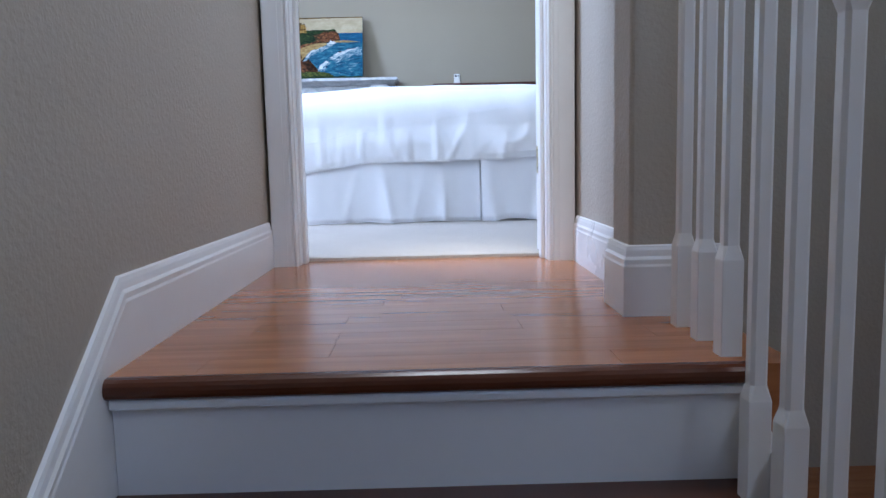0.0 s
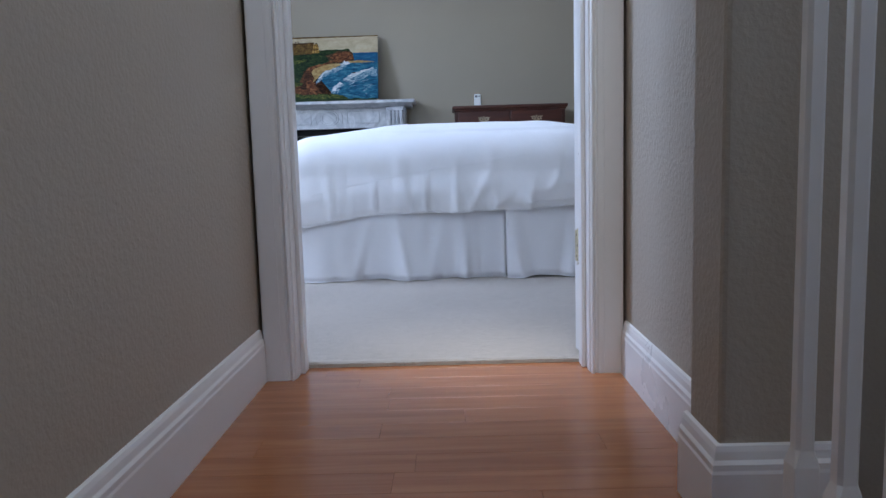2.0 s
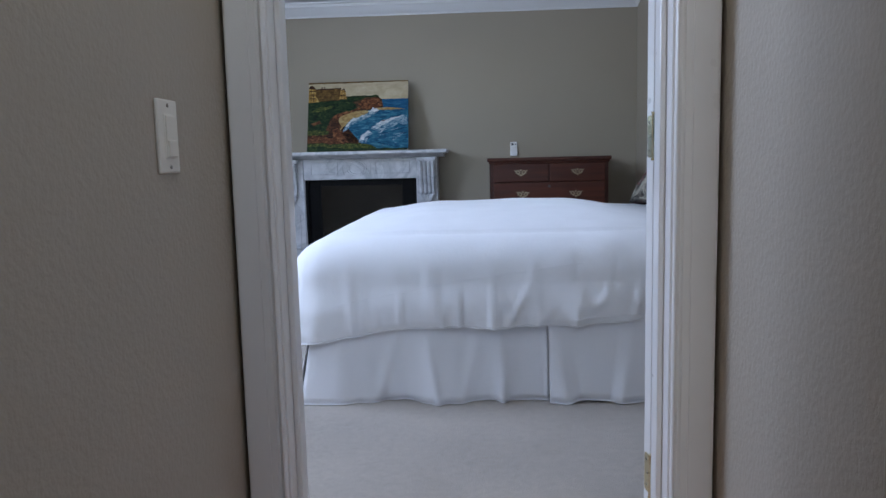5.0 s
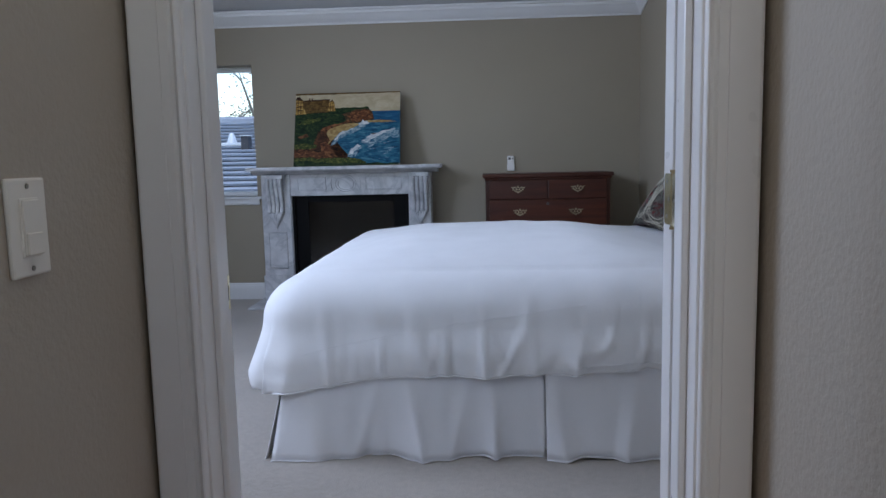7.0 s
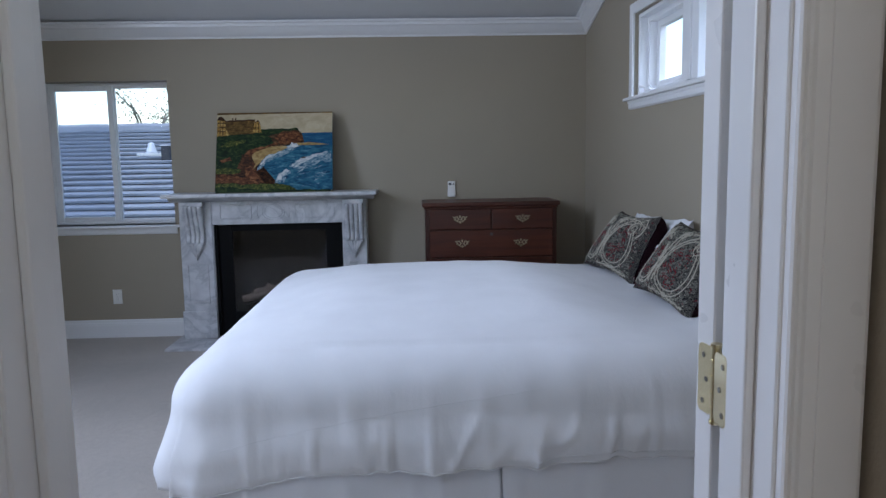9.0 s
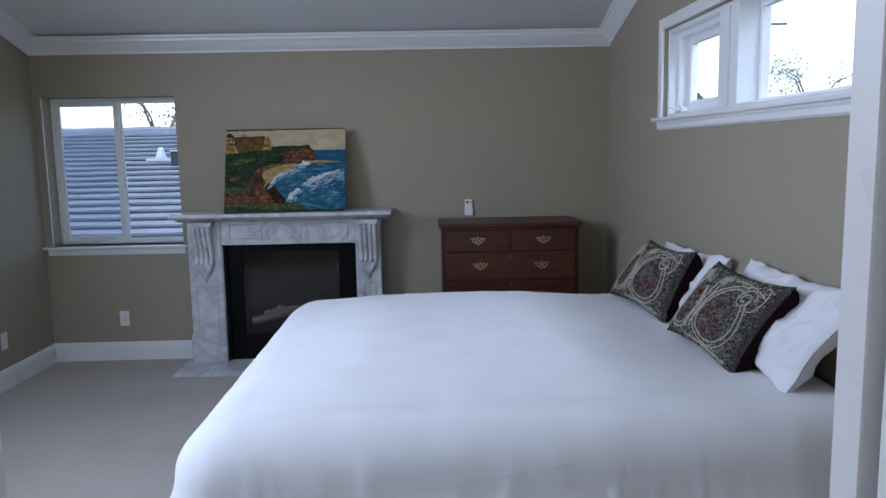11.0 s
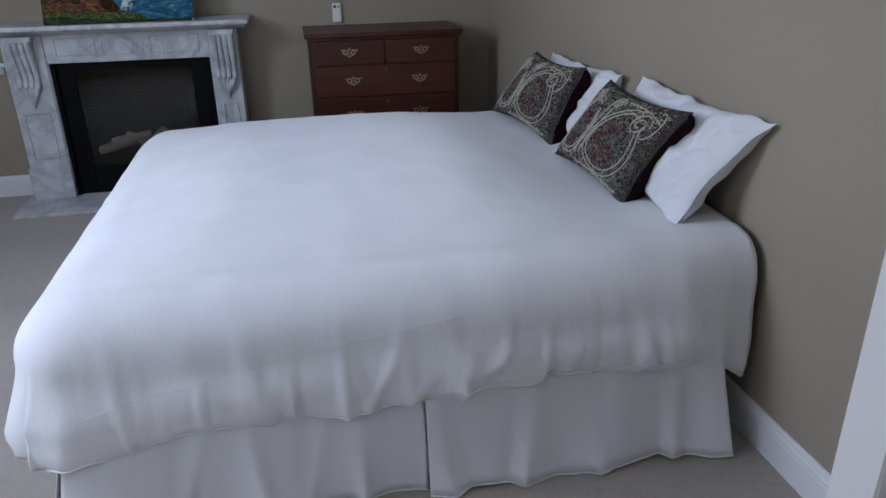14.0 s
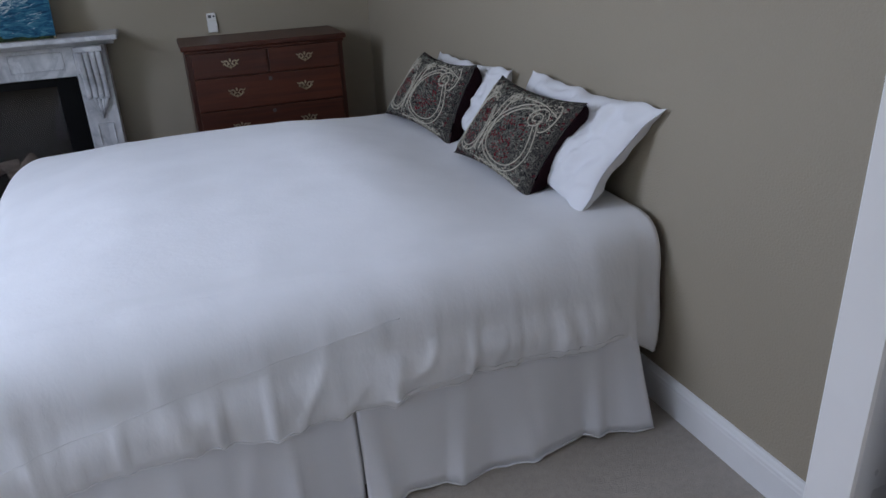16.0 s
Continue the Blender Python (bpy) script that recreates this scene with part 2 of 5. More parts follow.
P_SPRAY = oil("spray_paint", 30, [(0.30, (0.10, 0.22, 0.28)), (0.45, (0.42, 0.48, 0.50)), (0.60, (0.66, 0.67, 0.66))], (1, 1, 1), 0)
P_SAND = daubed("sand_paint", (0.24, 0.15, 0.055), (0.36, 0.24, 0.09), (0.44, 0.32, 0.14), 16)
P_GREEN = daubed("grass_paint", (0.004, 0.010, 0.004), (0.010, 0.028, 0.008), (0.040, 0.062, 0.016), 26)
P_MEADOW = daubed("bright_grass_paint", (0.010, 0.022, 0.005), (0.045, 0.065, 0.012), (0.17, 0.16, 0.030), 50)
P_EARTH = daubed("earth_paint", (0.010, 0.006, 0.003), (0.050, 0.018, 0.007), (0.13, 0.050, 0.018), 26)
P_RUST = daubed("rust_paint", (0.030, 0.010, 0.005), (0.12, 0.040, 0.014), (0.26, 0.11, 0.040), 24)
P_CLIFF = daubed("cliff_paint", (0.010, 0.007, 0.004), (0.050, 0.026, 0.011), (0.15, 0.075, 0.030), 28)
P_GOLD = daubed("gold_paint", (0.16, 0.08, 0.014), (0.38, 0.22, 0.05), (0.56, 0.38, 0.13), 40)
P_OCHRE = daubed("ochre_paint", (0.050, 0.026, 0.006), (0.11, 0.060, 0.014), (0.19, 0.11, 0.028), 24)
P_ROOF = daubed("brown_paint", (0.012, 0.006, 0.004), (0.040, 0.017, 0.008), (0.080, 0.036, 0.014), 40)
ROOF_TILE = surface("grey_concrete_tile", (0.25, 0.275, 0.315), 0.85, 0.18, 1.5, 0.4, 30, 0.006)
STUCCO = surface("pale_stucco", (0.50, 0.48, 0.44), 0.9, 0.06, 2, 0.4, 60, 0.004)
DARK_ROOF = surface("dark_shingle", (0.06, 0.06, 0.065), 0.9, 0.2, 3, 0.5, 20, 0.01)
GRASS = surface("dry_lawn", (0.12, 0.13, 0.06), 0.95, 0.35, 0.8, 0.5, 20, 0.03)
BARK = surface("bark", (0.20, 0.18, 0.15), 0.95, 0.3, 8, 0.6, 30, 0.01)
LEAF = surface("leaf_green", (0.20, 0.21, 0.16), 0.7, 0.35, 3)
GALV = surface("galvanised_vent", (0.62, 0.64, 0.66), 0.45, 0.06, 10, metal=0.3)
POLE = surface("weathered_pole", (0.24, 0.21, 0.18), 0.9, 0.2, 6)

# ---- building helpers ----


def link_mesh(name, bm, material, smooth=False):
    me = bpy.data.meshes.new(name)
    bmesh.ops.recalc_face_normals(bm, faces=bm.faces)
    bm.to_mesh(me)
    bm.free()
    me.materials.append(material)
    if smooth:
        me.polygons.foreach_set("use_smooth", [True] * len(me.polygons))
    return new(name, me)


def part(name, bm, material, parent=None, label="", smooth=False):
    """A bmesh, in world metres, as one mesh object under a thing or a part."""
    ob = link_mesh(name, bm, material, smooth)
    if parent is not None:
        ob.parent = parent
        if parent.data is None:
            ob.location = -parent.location
    return tagged(ob, label)


def thing(name, label, category, at=(0, 0, 0), group="", kind=""):
    ob = new(name)
    ob.empty_display_size = 0.1
    ob.location = at
    return tagged(ob, label, category, group, kind)


def box(x0, x1, y0, y1, z0, z1, bevel=0.0, seg=1, bm=None):
    own = bmesh.new()
    m = Matrix.LocRotScale(((x0 + x1) / 2, (y0 + y1) / 2, (z0 + z1) / 2), None, (abs(x1 - x0), abs(y1 - y0), abs(z1 - z0)))
    bmesh.ops.create_cube(own, size=1, matrix=m)
    if bevel:
        bmesh.ops.bevel(own, geom=list(own.edges), offset=bevel, segments=seg, affect="EDGES", profile=0.5)
    if bm is None:
        return own
    me = bpy.data.meshes.new("tmp")
    own.to_mesh(me)
    own.free()
    bm.from_mesh(me)
    bpy.data.meshes.remove(me)
    return bm


def sweep(profile, a, b, out, bm=None, cut_a=0.0, cut_b=0.0):
    """A moulding: profile points (outwards, up) drawn from a to b. cut: how far each end is mitred per metre outwards."""
    bm = bm or bmesh.new()
    a, b, out = Vector(a), Vector(b), Vector(out).normalized()
    way = (b - a).normalized()
    up = way.cross(out)
    if up.z < 0 or (abs(up.z) < 1e-6 and up.y < 0):
        up = -up
    rows = []
    for end, cut in ((a, cut_a), (b, -cut_b)):
        rows.append([bm.verts.new(end + out * o + up * u + way * cut * o) for o, u in profile])
    n = len(profile)
    for i in range(n):
        j = (i + 1) % n
        bm.faces.new((rows[0][i], rows[0][j], rows[1][j], rows[1][i]))
    bm.faces.new(rows[0][::-1])
    bm.faces.new(rows[1])
    return bm


def tube(points, radius, sides=6, bm=None, taper=1.0):
    bm = bm or bmesh.new()
    pts = [Vector(p) for p in points]
    rings = []
    for i, p in enumerate(pts):
        d = (pts[min(i + 1, len(pts) - 1)] - pts[max(i - 1, 0)]).normalized()
        u = d.cross(Vector((0.31, 0.52, 0.79))).normalized()
        w = d.cross(u)
        r = radius * (1 + (taper - 1) * i / max(1, len(pts) - 1))
        rings.append([bm.verts.new(p + (u * math.cos(2 * math.pi * k / sides) + w * math.sin(2 * math.pi * k / sides)) * r) for k in range(sides)])
    for r0, r1 in zip(rings, rings[1:]):
        for k in range(sides):
            bm.faces.new((r0[k], r0[(k + 1) % sides], r1[(k + 1) % sides], r1[k]))
    bm.faces.new(rings[0][::-1])
    bm.faces.new(rings[-1])
    return bm


def prism(points, axis, lo, hi, bm=None):
    """A polygon drawn out along one axis; its points hold the two other coordinates."""
    bm = bm or bmesh.new()
    n = "xyz".index(axis)

    def place(p, d):
        q = list(p)
        q.insert(n, d)
        return bm.verts.new(q)
    a, b = [place(p, lo) for p in points], [place(p, hi) for p in points]
    for i in range(len(points)):
        j = (i + 1) % len(points)
        bm.faces.new((a[i], a[j], b[j], b[i]))
    bm.faces.new(a[::-1])
    bm.faces.new(b)
    return bm


def turned(profile, sides=20, bm=None, at=(0, 0, 0)):
    """A solid of revolution about z; profile points (radius, z)."""
    bm = bm or bmesh.new()
    at = Vector(at)
    rings = [[bm.verts.new(at + Vector((r * math.cos(2 * math.pi * k / sides), r * math.sin(2 * math.pi * k / sides), z))) for k in range(sides)] for r, z in profile]
    for r0, r1 in zip(rings, rings[1:]):
        for k in range(sides):
            bm.faces.new((r0[k], r0[(k + 1) % sides], r1[(k + 1) % sides], r1[k]))
    bm.faces.new(rings[0][::-1])
    bm.faces.new(rings[-1])
    return bm


def structure(name, bm, material, label, category):
    return tagged(link_mesh(name, bm, material), label, category, kind="structure")


def fnoise(x, y=0.0, z=0.0):
    return noise.noise(Vector((x, y, z)))


# ---- plan ----
HL, HR = -0.533, 0.424          # hall walls
D0, D1 = 2.250, 2.378           # faces of the wall with the door
JL, JR = -0.440, 0.330          # door jambs
RL, RR, RB = -2.910, 1.355, 7.240   # bedroom walls
RISE, RUN, NOSE_Y = 0.188, 0.240, 1.030
LOW = -1.70
SKEW = pose(RR, 3.4, 0, 0, 0, 0.95) @ pose(-RR, -3.4, 0)
BASE = [(0, 0), (0.015, 0), (0.015, 0.098), (0.0135, 0.103), (0.0135, 0.112), (0.010, 0.118), (0.0085, 0.130), (0.006, 0.138), (0, 0.140)]
CROWN = [(0, 0), (0.010, 0.0), (0.012, 0.014), (0.022, 0.020), (0.040, 0.040), (0.062, 0.072), (0.072, 0.078), (0.074, 0.098), (0.090, 0.104), (0.090, 0.118), (0, 0.118)]
SLOPE = 0.28


def ceiling_z(y):
    return 2.385 + SLOPE * (RB - max(y, 4.4))

# ---- hall and stairs: the large structure ----
bm = box(HL - 0.12, HL, -2.6, D0, LOW, 3.0)
structure("wall_hall_west", bm, WALL_HALL, "beige textured plaster wall beside the stairs", "wall")
bm = box(HR, HR + 0.12, 1.535, D0, -0.3, 3.0)
structure("wall_hall_east", bm, WALL_HALL, "beige painted wall between column and door", "wall")
bm = box(0.360, 0.545, 1.400, 1.535, LOW, 3.0, 0.008, 2)
structure("wall_column", bm, WALL_HALL, "textured beige wall end standing proud of the hall wall", "wall")
bm = box(0.545, 1.75, 1.95, 2.07, LOW, 3.0)
structure("wall_stairwell_north", bm, WALL_HALL, "shaded beige wall beyond the balusters", "wall")
# wall in four pieces round the gap of the added side window
bm = box(1.75, 1.87, -2.6, -0.80, LOW, 3.0)
box(1.75, 1.87, 0.60, 2.07, LOW, 3.0, 0, 1, bm)
box(1.75, 1.87, -0.80, 0.60, LOW, 1.45, 0, 1, bm)
box(1.75, 1.87, -0.80, 0.60, 2.15, 3.0, 0, 1, bm)
structure("wall_stairwell_east", bm, WALL_HALL, "shaded beige stairwell wall", "wall")
bm = box(-0.65, 1.87, -2.72, -2.6, LOW, 1.5)
box(-0.65, 1.87, -2.72, -2.6, 2.2, 3.0, 0, 1, bm)
box(-0.65, -0.5, -2.72, -2.6, 1.5, 2.2, 0, 1, bm)
box(1.1, 1.87, -2.72, -2.6, 1.5, 2.2, 0, 1, bm)
structure("wall_stairwell_south", bm, WALL_HALL, "unseen beige stairwell wall with an opening for the added window", "wall")
SX0, SX1, SY0, SY1 = -0.26, 0.38, 1.10, 1.74     # added skylight, unseen
bm = box(-0.65, 1.87, -2.72, SY0, 3.0, 3.1)
box(-0.65, 1.87, SY1, D0, 3.0, 3.1, 0, 1, bm)
box(-0.65, SX0, SY0, SY1, 3.0, 3.1, 0, 1, bm)
box(SX1, 1.87, SY0, SY1, 3.0, 3.1, 0, 1, bm)
structure("ceiling_hall", bm, CEIL, "white painted hall ceiling", "ceiling")
structure("floor_lower", box(-0.65, 1.87, -2.72, -0.41, LOW - 0.1, LOW), PLANK, "wood floor at the foot of the stairs", "floor")
structure("floor_side_landing", box(0.50, 1.75, -2.6, 1.95, -0.69, -0.57), PLANK, "wood floor of the side landing beyond the balusters", "floor")

# landing and its boards
bm = box(HL, 0.545, NOSE_Y + 0.06, D1 - 0.02, -0.17, -0.016)
box(HL, 0.462, NOSE_Y + 0.022, NOSE_Y + 0.06, -0.033, -0.0165, 0, 1, bm)
landing = structure("floor_landing", bm, PLANK, "glossy cherry wood plank landing", "floor")
rng = random.Random(4)
y = NOSE_Y + 0.022
while y < D1 - 0.03:
    depth = min(0.0845, D1 - 0.024 - y)
    x = HL - 0.3 - 0.25 * rng.random()
    while x < 0.455:
        length = rng.uniform(0.45, 0.95)
        x0, x1 = max(x, HL + 0.002), min(x + length, 0.455)
        if x1 - x0 > 0.03:
            bmp = box(x0 + 0.0002, x1 - 0.0002, y + 0.0002, y + depth - 0.0002, -0.016, 0.0, 0.0003)
            part("plank", bmp, PLANK, landing)
        x += length
    y += depth
r = 0.017


def nosed(y0, z0, depth, name, parent, material):
    """A bullnosed tread whose front edge is at y0."""
    p = [(y0 + depth, z0), (y0 + r, z0)] + [(y0 + r - r * math.sin(a), z0 - r + r * math.cos(a)) for a in [k * math.pi / 8 for k in range(1, 8)]] + [(y0 + r, z0 - 2 * r), (y0 + depth, z0 - 2 * r)]
    part(name, prism(p, "x", HL + 0.001, 0.462), material, parent)


nosed(NOSE_Y, 0.0, 0.0215, "nosing", landing, NOSE)
stairs = thing("staircase", "white-riser staircase with dark cherry wood treads", "stairs", (0, 0.4, LOW), kind="structure")
for k in range(1, 9):
    z, front = -RISE * k, NOSE_Y - RUN * k
    part("riser", box(HL + 0.016, 0.447, front + RUN + 0.026, front + RUN + 0.044, z - 0.001, z + RISE - 2 * r, 0.001), TRIM, stairs, "white painted riser")
    nosed(front, z, RUN + 0.03, "tread", stairs, NOSE)
    part("cove", box(HL + 0.016, 0.449, front + RUN + 0.012, front + RUN + 0.027, z + RISE - 2 * r - 0.016, z + RISE - 2 * r, 0.004, 2), TRIM, stairs)
part("stringer", prism([(NOSE_Y + 0.05, -0.03), (NOSE_Y + 0.05, -0.42), (NOSE_Y - 8 * RUN, LOW - 0.0), (NOSE_Y - 8 * RUN, LOW + 0.16)], "x", 0.449, 0.462), TRIM, stairs, "white outer stringer")

# baseboards of the hall
bm = sweep(BASE, (HL, D0 - 0.020, 0), (HL, 1.138, 0), (1, 0, 0))
structure("baseboard_hall_west", bm, TRIM, "white moulded baseboard", "baseboard")
bm = bmesh.new()
tops = [(0.015, -0.45), (0.015, 0.098), (0.0135, 0.103), (0.0135, 0.112), (0.010, 0.118), (0.0085, 0.130), (0.006, 0.138), (0, 0.140), (0, -0.45)]
ra, rb = [], []
for o, u in tops:
    ra.append(bm.verts.new((HL + o, 1.138, u)))
    rb.append(bm.verts.new((HL + o, 1.138 - 9 * RUN, u - 9 * RISE)))
for i in range(len(tops)):
    j = (i + 1) % len(tops)
    bm.faces.new((ra[i], ra[j], rb[j], rb[i]))
bm.faces.new(ra[::-1])
bm.faces.new(rb)
structure("trim_stair_skirt", bm, TRIM, "white sloping skirt board along the stairs", "trim")
bm = sweep(BASE, (HR, 1.537, 0), (HR, D0 - 0.020, 0), (-1, 0, 0))
structure("baseboard_hall_east", bm, TRIM, "white moulded baseboard", "baseboard")
bm = sweep(BASE, (0.360, 1.400, 0), (0.360, 1.545, 0), (-1, 0, 0), None, -1.0, 0)
sweep(BASE, (0.360, 1.400, 0), (0.545, 1.400, 0), (0, -1, 0), bm, -1.0, 0)
structure("baseboard_column", bm, TRIM, "white baseboard wrapped round the wall end", "baseboard")

# railing
RX = 0.432
rail = thing("stair_railing", "white square baluster railing beside stairs and landing", "railing", (RX, 1.0, -0.2))


def rail_z(y):
    return 0.93 if y > NOSE_Y + 0.02 else 0.93 - (NOSE_Y + 0.02 - y) * RISE / RUN


def baluster(y, z0, z1, top):
    bm = bmesh.new()
    a, c = 0.0165, 0.0125
    rows = [(z0, a, 0.001), (z0 + 0.150, a, 0.001), (z0 + 0.172, c, 0.005), (z1 - top, c, 0.005), (z1 - top + 0.02, a, 0.001), (z1, a, 0.001)]
    rings = []
    for z, s, ch in rows:
        pts = [(s, -s + ch), (s, s - ch), (s - ch, s), (-s + ch, s), (-s, s - ch), (-s, -s + ch), (-s + ch, -s), (s - ch, -s)]
        rings.append([bm.verts.new((RX + px, y + py, z)) for px, py in pts])
    for r0, r1 in zip(rings, rings[1:]):
        for i in range(8):
            bm.faces.new((r0[i], r0[(i + 1) % 8], r1[(i + 1) % 8], r1[i]))
    bm.faces.new(rings[0][::-1])
    bm.faces.new(rings[-1])
    return bm


for i in range(12):
    by = 1.300 - 0.104 * i
    step = 0 if by > NOSE_Y else math.floor((NOSE_Y - by) / RUN) + 1
    part("baluster", baluster(by, -RISE * step, rail_z(by), 0.26 if step else 0.12), TRIM, rail)
HAND = [(-0.028, 0.0), (0.028, 0.0), (0.032, 0.018), (0.028, 0.042), (0.014, 0.054), (-0.014, 0.054), (-0.028, 0.042), (-0.032, 0.018)]
hr = bmesh.new()
rows = []
for yy in (1.398, NOSE_Y + 0.02, NOSE_Y - 1.05):
    rows.append([hr.verts.new((RX + o, yy, rail_z(yy) + u)) for o, u in HAND])
for r0, r1 in zip(rows, rows[1:]):
    for i in range(8):
        hr.faces.new((r0[i], r0[(i + 1) % 8], r1[(i + 1) % 8], r1[i]))
hr.faces.new(rows[0][::-1])
hr.faces.new(rows[-1])
part("handrail", hr, NOSE, rail, "dark wood handrail")

# ---- wall with the door ----
GL, GR = HL + 0.009, HR - 0.009  # open joints beside the casing
bm = box(RL - 0.12, -2.5, D0, D1, LOW, 4.2)
box(-1.0, HL, D0, D1, LOW, 4.2, 0, 1, bm)
box(HL, GL, D0 + 0.045, D1, LOW, 4.2, 0, 1, bm)
box(GL, JL - 0.019, D0, D1, LOW, 4.2, 0, 1, bm)
# gap for the added south window
box(-2.5, -1.0, D0, D1, LOW, 1.0, 0, 1, bm)
box(-2.5, -1.0, D0, D1, 2.3, 4.2, 0, 1, bm)
box(JR + 0.019, GR, D0, D1, LOW, 4.2, 0, 1, bm)
box(GR, HR, D0 + 0.045, D1, LOW, 4.2, 0, 1, bm)
box(HR, 1.90, D0, D1, LOW, 4.2, 0, 1, bm)
box(JL - 0.019, JR + 0.019, D0, D1, 2.06, 4.2, 0, 1, bm)
box(JL - 0.019, JR + 0.019, D0, D1 - 0.025, LOW, -0.17, 0, 1, bm)
structure("wall_south", bm, WALL, "beige painted wall with the bedroom doorway", "wall")

door_frame = thing("door_frame_1", "white painted wooden door frame with moulded casing", "door frame", (JL, D0, 0), kind="structure")
for side, x0, x1 in (("w", JL - 0.019, JL), ("e", JR, JR + 0.019)):
    part("jamb", box(x0, x1, D0 - 0.002, D1 + 0.002, 0, 2.04, 0.0015), TRIM, door_frame)
part("head_jamb", box(JL, JR, D0 - 0.002, D1 + 0.002, 2.04, 2.059, 0.0015), TRIM, door_frame)
part("stop", box(JL, JL + 0.012, 2.293, 2.340, 0, 2.04, 0.003, 2), TRIM, door_frame)
part("stop", box(JR - 0.012, JR, 2.293, 2.340, 0, 2.04, 0.003, 2), TRIM, door_frame)
part("stop", box(JL, JR, 2.293, 2.340, 2.029, 2.04, 0.003, 2), TRIM, door_frame)
CAS = [(0, 0), (0.013, 0), (0.0165, 0.002), (0.0180, 0.005), (0.0165, 0.008), (0.011, 0.010), (0.009, 0.014), (0.0105, 0.017), (0.014, 0.020), (0.0150, 0.034), (0.0135, 0.035), (0.0150, 0.036), (0.0170, 0.084), (0.0150, 0.0885), (0, 0.0885)]


def casing(edge, sgn, face, out, z0=0.0, z1=2.045, wide=1.0):
    """One upright of a casing: its profile runs from the inner edge outwards."""
    bm = bmesh.new()
    low = [bm.verts.new((edge + sgn * u * wide, face + out * o, z0)) for o, u in CAS]
    top = [bm.verts.new((edge + sgn * u * wide, face + out * o, z1)) for o, u in CAS]
    n = len(CAS)
    for i in range(n):
        bm.faces.new((low[i], low[(i + 1) % n], top[(i + 1) % n], top[i]))
    bm.faces.new(low[::-1])
    bm.faces.new(top)
    return bm


part("casing", casing(JL - 0.005, -1, D0, -1, wide=0.88), TRIM, door_frame)
part("casing", casing(JR + 0.004, 1, D0, -1, wide=0.92), TRIM, door_frame)
part("casing", casing(JL - 0.005, -1, D1, 1), TRIM, door_frame)
part("casing", casing(JR + 0.032, 1, D1, 1), TRIM, door_frame)
part("head_casing", box(JL - 0.097, JR + 0.097, D0 - 0.018, D0, 2.045, 2.14, 0.004, 2), TRIM, door_frame)
strike = part("strike_plate", box(JL, JL + 0.0016, 2.344, 2.376, 0.895, 0.955, 0.0005), BRASS_BRIGHT, door_frame, "brass strike plate")
part("keeper_hole", box(JL + 0.0014, JL + 0.0022, 2.352, 2.368, 0.912, 0.938), BLACK, strike)

# the door, folded back against the wall
PIN = Vector((JR + 0.004, D1 + 0.026, 0))
door = thing("door_1", "white painted door folded back against the bedroom wall", "door", PIN, kind="structure")
SW = pose(PIN.x, PIN.y, 0, 0, 0, 8) @ pose(-PIN.x, -PIN.y, 0)
bm = box(PIN.x + 0.001, PIN.x + 0.752, PIN.y + 0.009, PIN.y + 0.049, 0.012, 2.035, 0.002)
bm.transform(SW)
leaf = part("leaf", bm, TRIM, door)
for zc in (0.315, 1.070, 1.780):
    bm = tube([(PIN.x, PIN.y, zc - 0.047), (PIN.x, PIN.y, zc + 0.047)], 0.0062, 12)
    for cut in (-0.030, -0.010, 0.010, 0.030):
        tube([(PIN.x, PIN.y, zc + cut - 0.001), (PIN.x, PIN.y, zc + cut + 0.001)], 0.0068, 12, bm)
    tube([(PIN.x, PIN.y, zc + 0.047), (PIN.x, PIN.y, zc + 0.051)], 0.0074, 12, bm)
    tube([(PIN.x, PIN.y, zc - 0.051), (PIN.x, PIN.y, zc - 0.047)], 0.0074, 12, bm)
    hinge = part("hinge", bm, BRASS_BRIGHT, door, "polished brass butt hinge", False)
    rr = 0.008
    plate = []
    for cx, cz, a0 in ((1, 1, 0), (-1, 1, 90), (-1, -1, 180), (1, -1, 270)):
        for q in range(5):
            a = radians(a0 + q * 22.5)
            plate.append((cx * (0.016 - rr) + rr * math.cos(a), cz * (0.0445 - rr) + rr * math.sin(a)))
    part("jamb_plate", prism([(D1 + 0.002 + p, zc + q) for p, q in plate], "x", JR - 0.0016, JR + 0.001), BRASS_BRIGHT, hinge)
    bm = prism([(PIN.y + 0.025 + p, zc + q) for p, q in plate], "x", PIN.x - 0.0008, PIN.x + 0.0014)
    bm.transform(SW)
    part("door_plate", bm, BRASS_BRIGHT, hinge)
    for dz, dy in ((0.030, 0.004), (0.0, -0.004), (-0.030, 0.004)):
        bm = tube([(PIN.x - 0.0014, PIN.y + 0.025 + dy, zc + dz), (PIN.x - 0.0004, PIN.y + 0.025 + dy, zc + dz)], 0.0036, 10)
        bm.transform(SW)
        part("screw", bm, STEEL, hinge)
        part("screw", tube([(JR - 0.0024, D1 - 0.002 - dy, zc + dz), (JR - 0.0014, D1 - 0.002 - dy, zc + dz)], 0.0036, 10), STEEL, hinge)

# light switch
SY, SZ = 1.963, 1.078
sw = thing("light_switch", "almond plastic rocker light switch on the hall wall", "light switch", (HL, SY, SZ))
part("plate", box(HL, HL + 0.0065, SY - 0.0365, SY + 0.0365, SZ - 0.058, SZ + 0.058, 0.003, 2), ALMOND, sw)
part("frame", box(HL + 0.0055, HL + 0.0080, SY - 0.0185, SY + 0.0185, SZ - 0.035, SZ + 0.035, 0.001), ALMOND, sw)
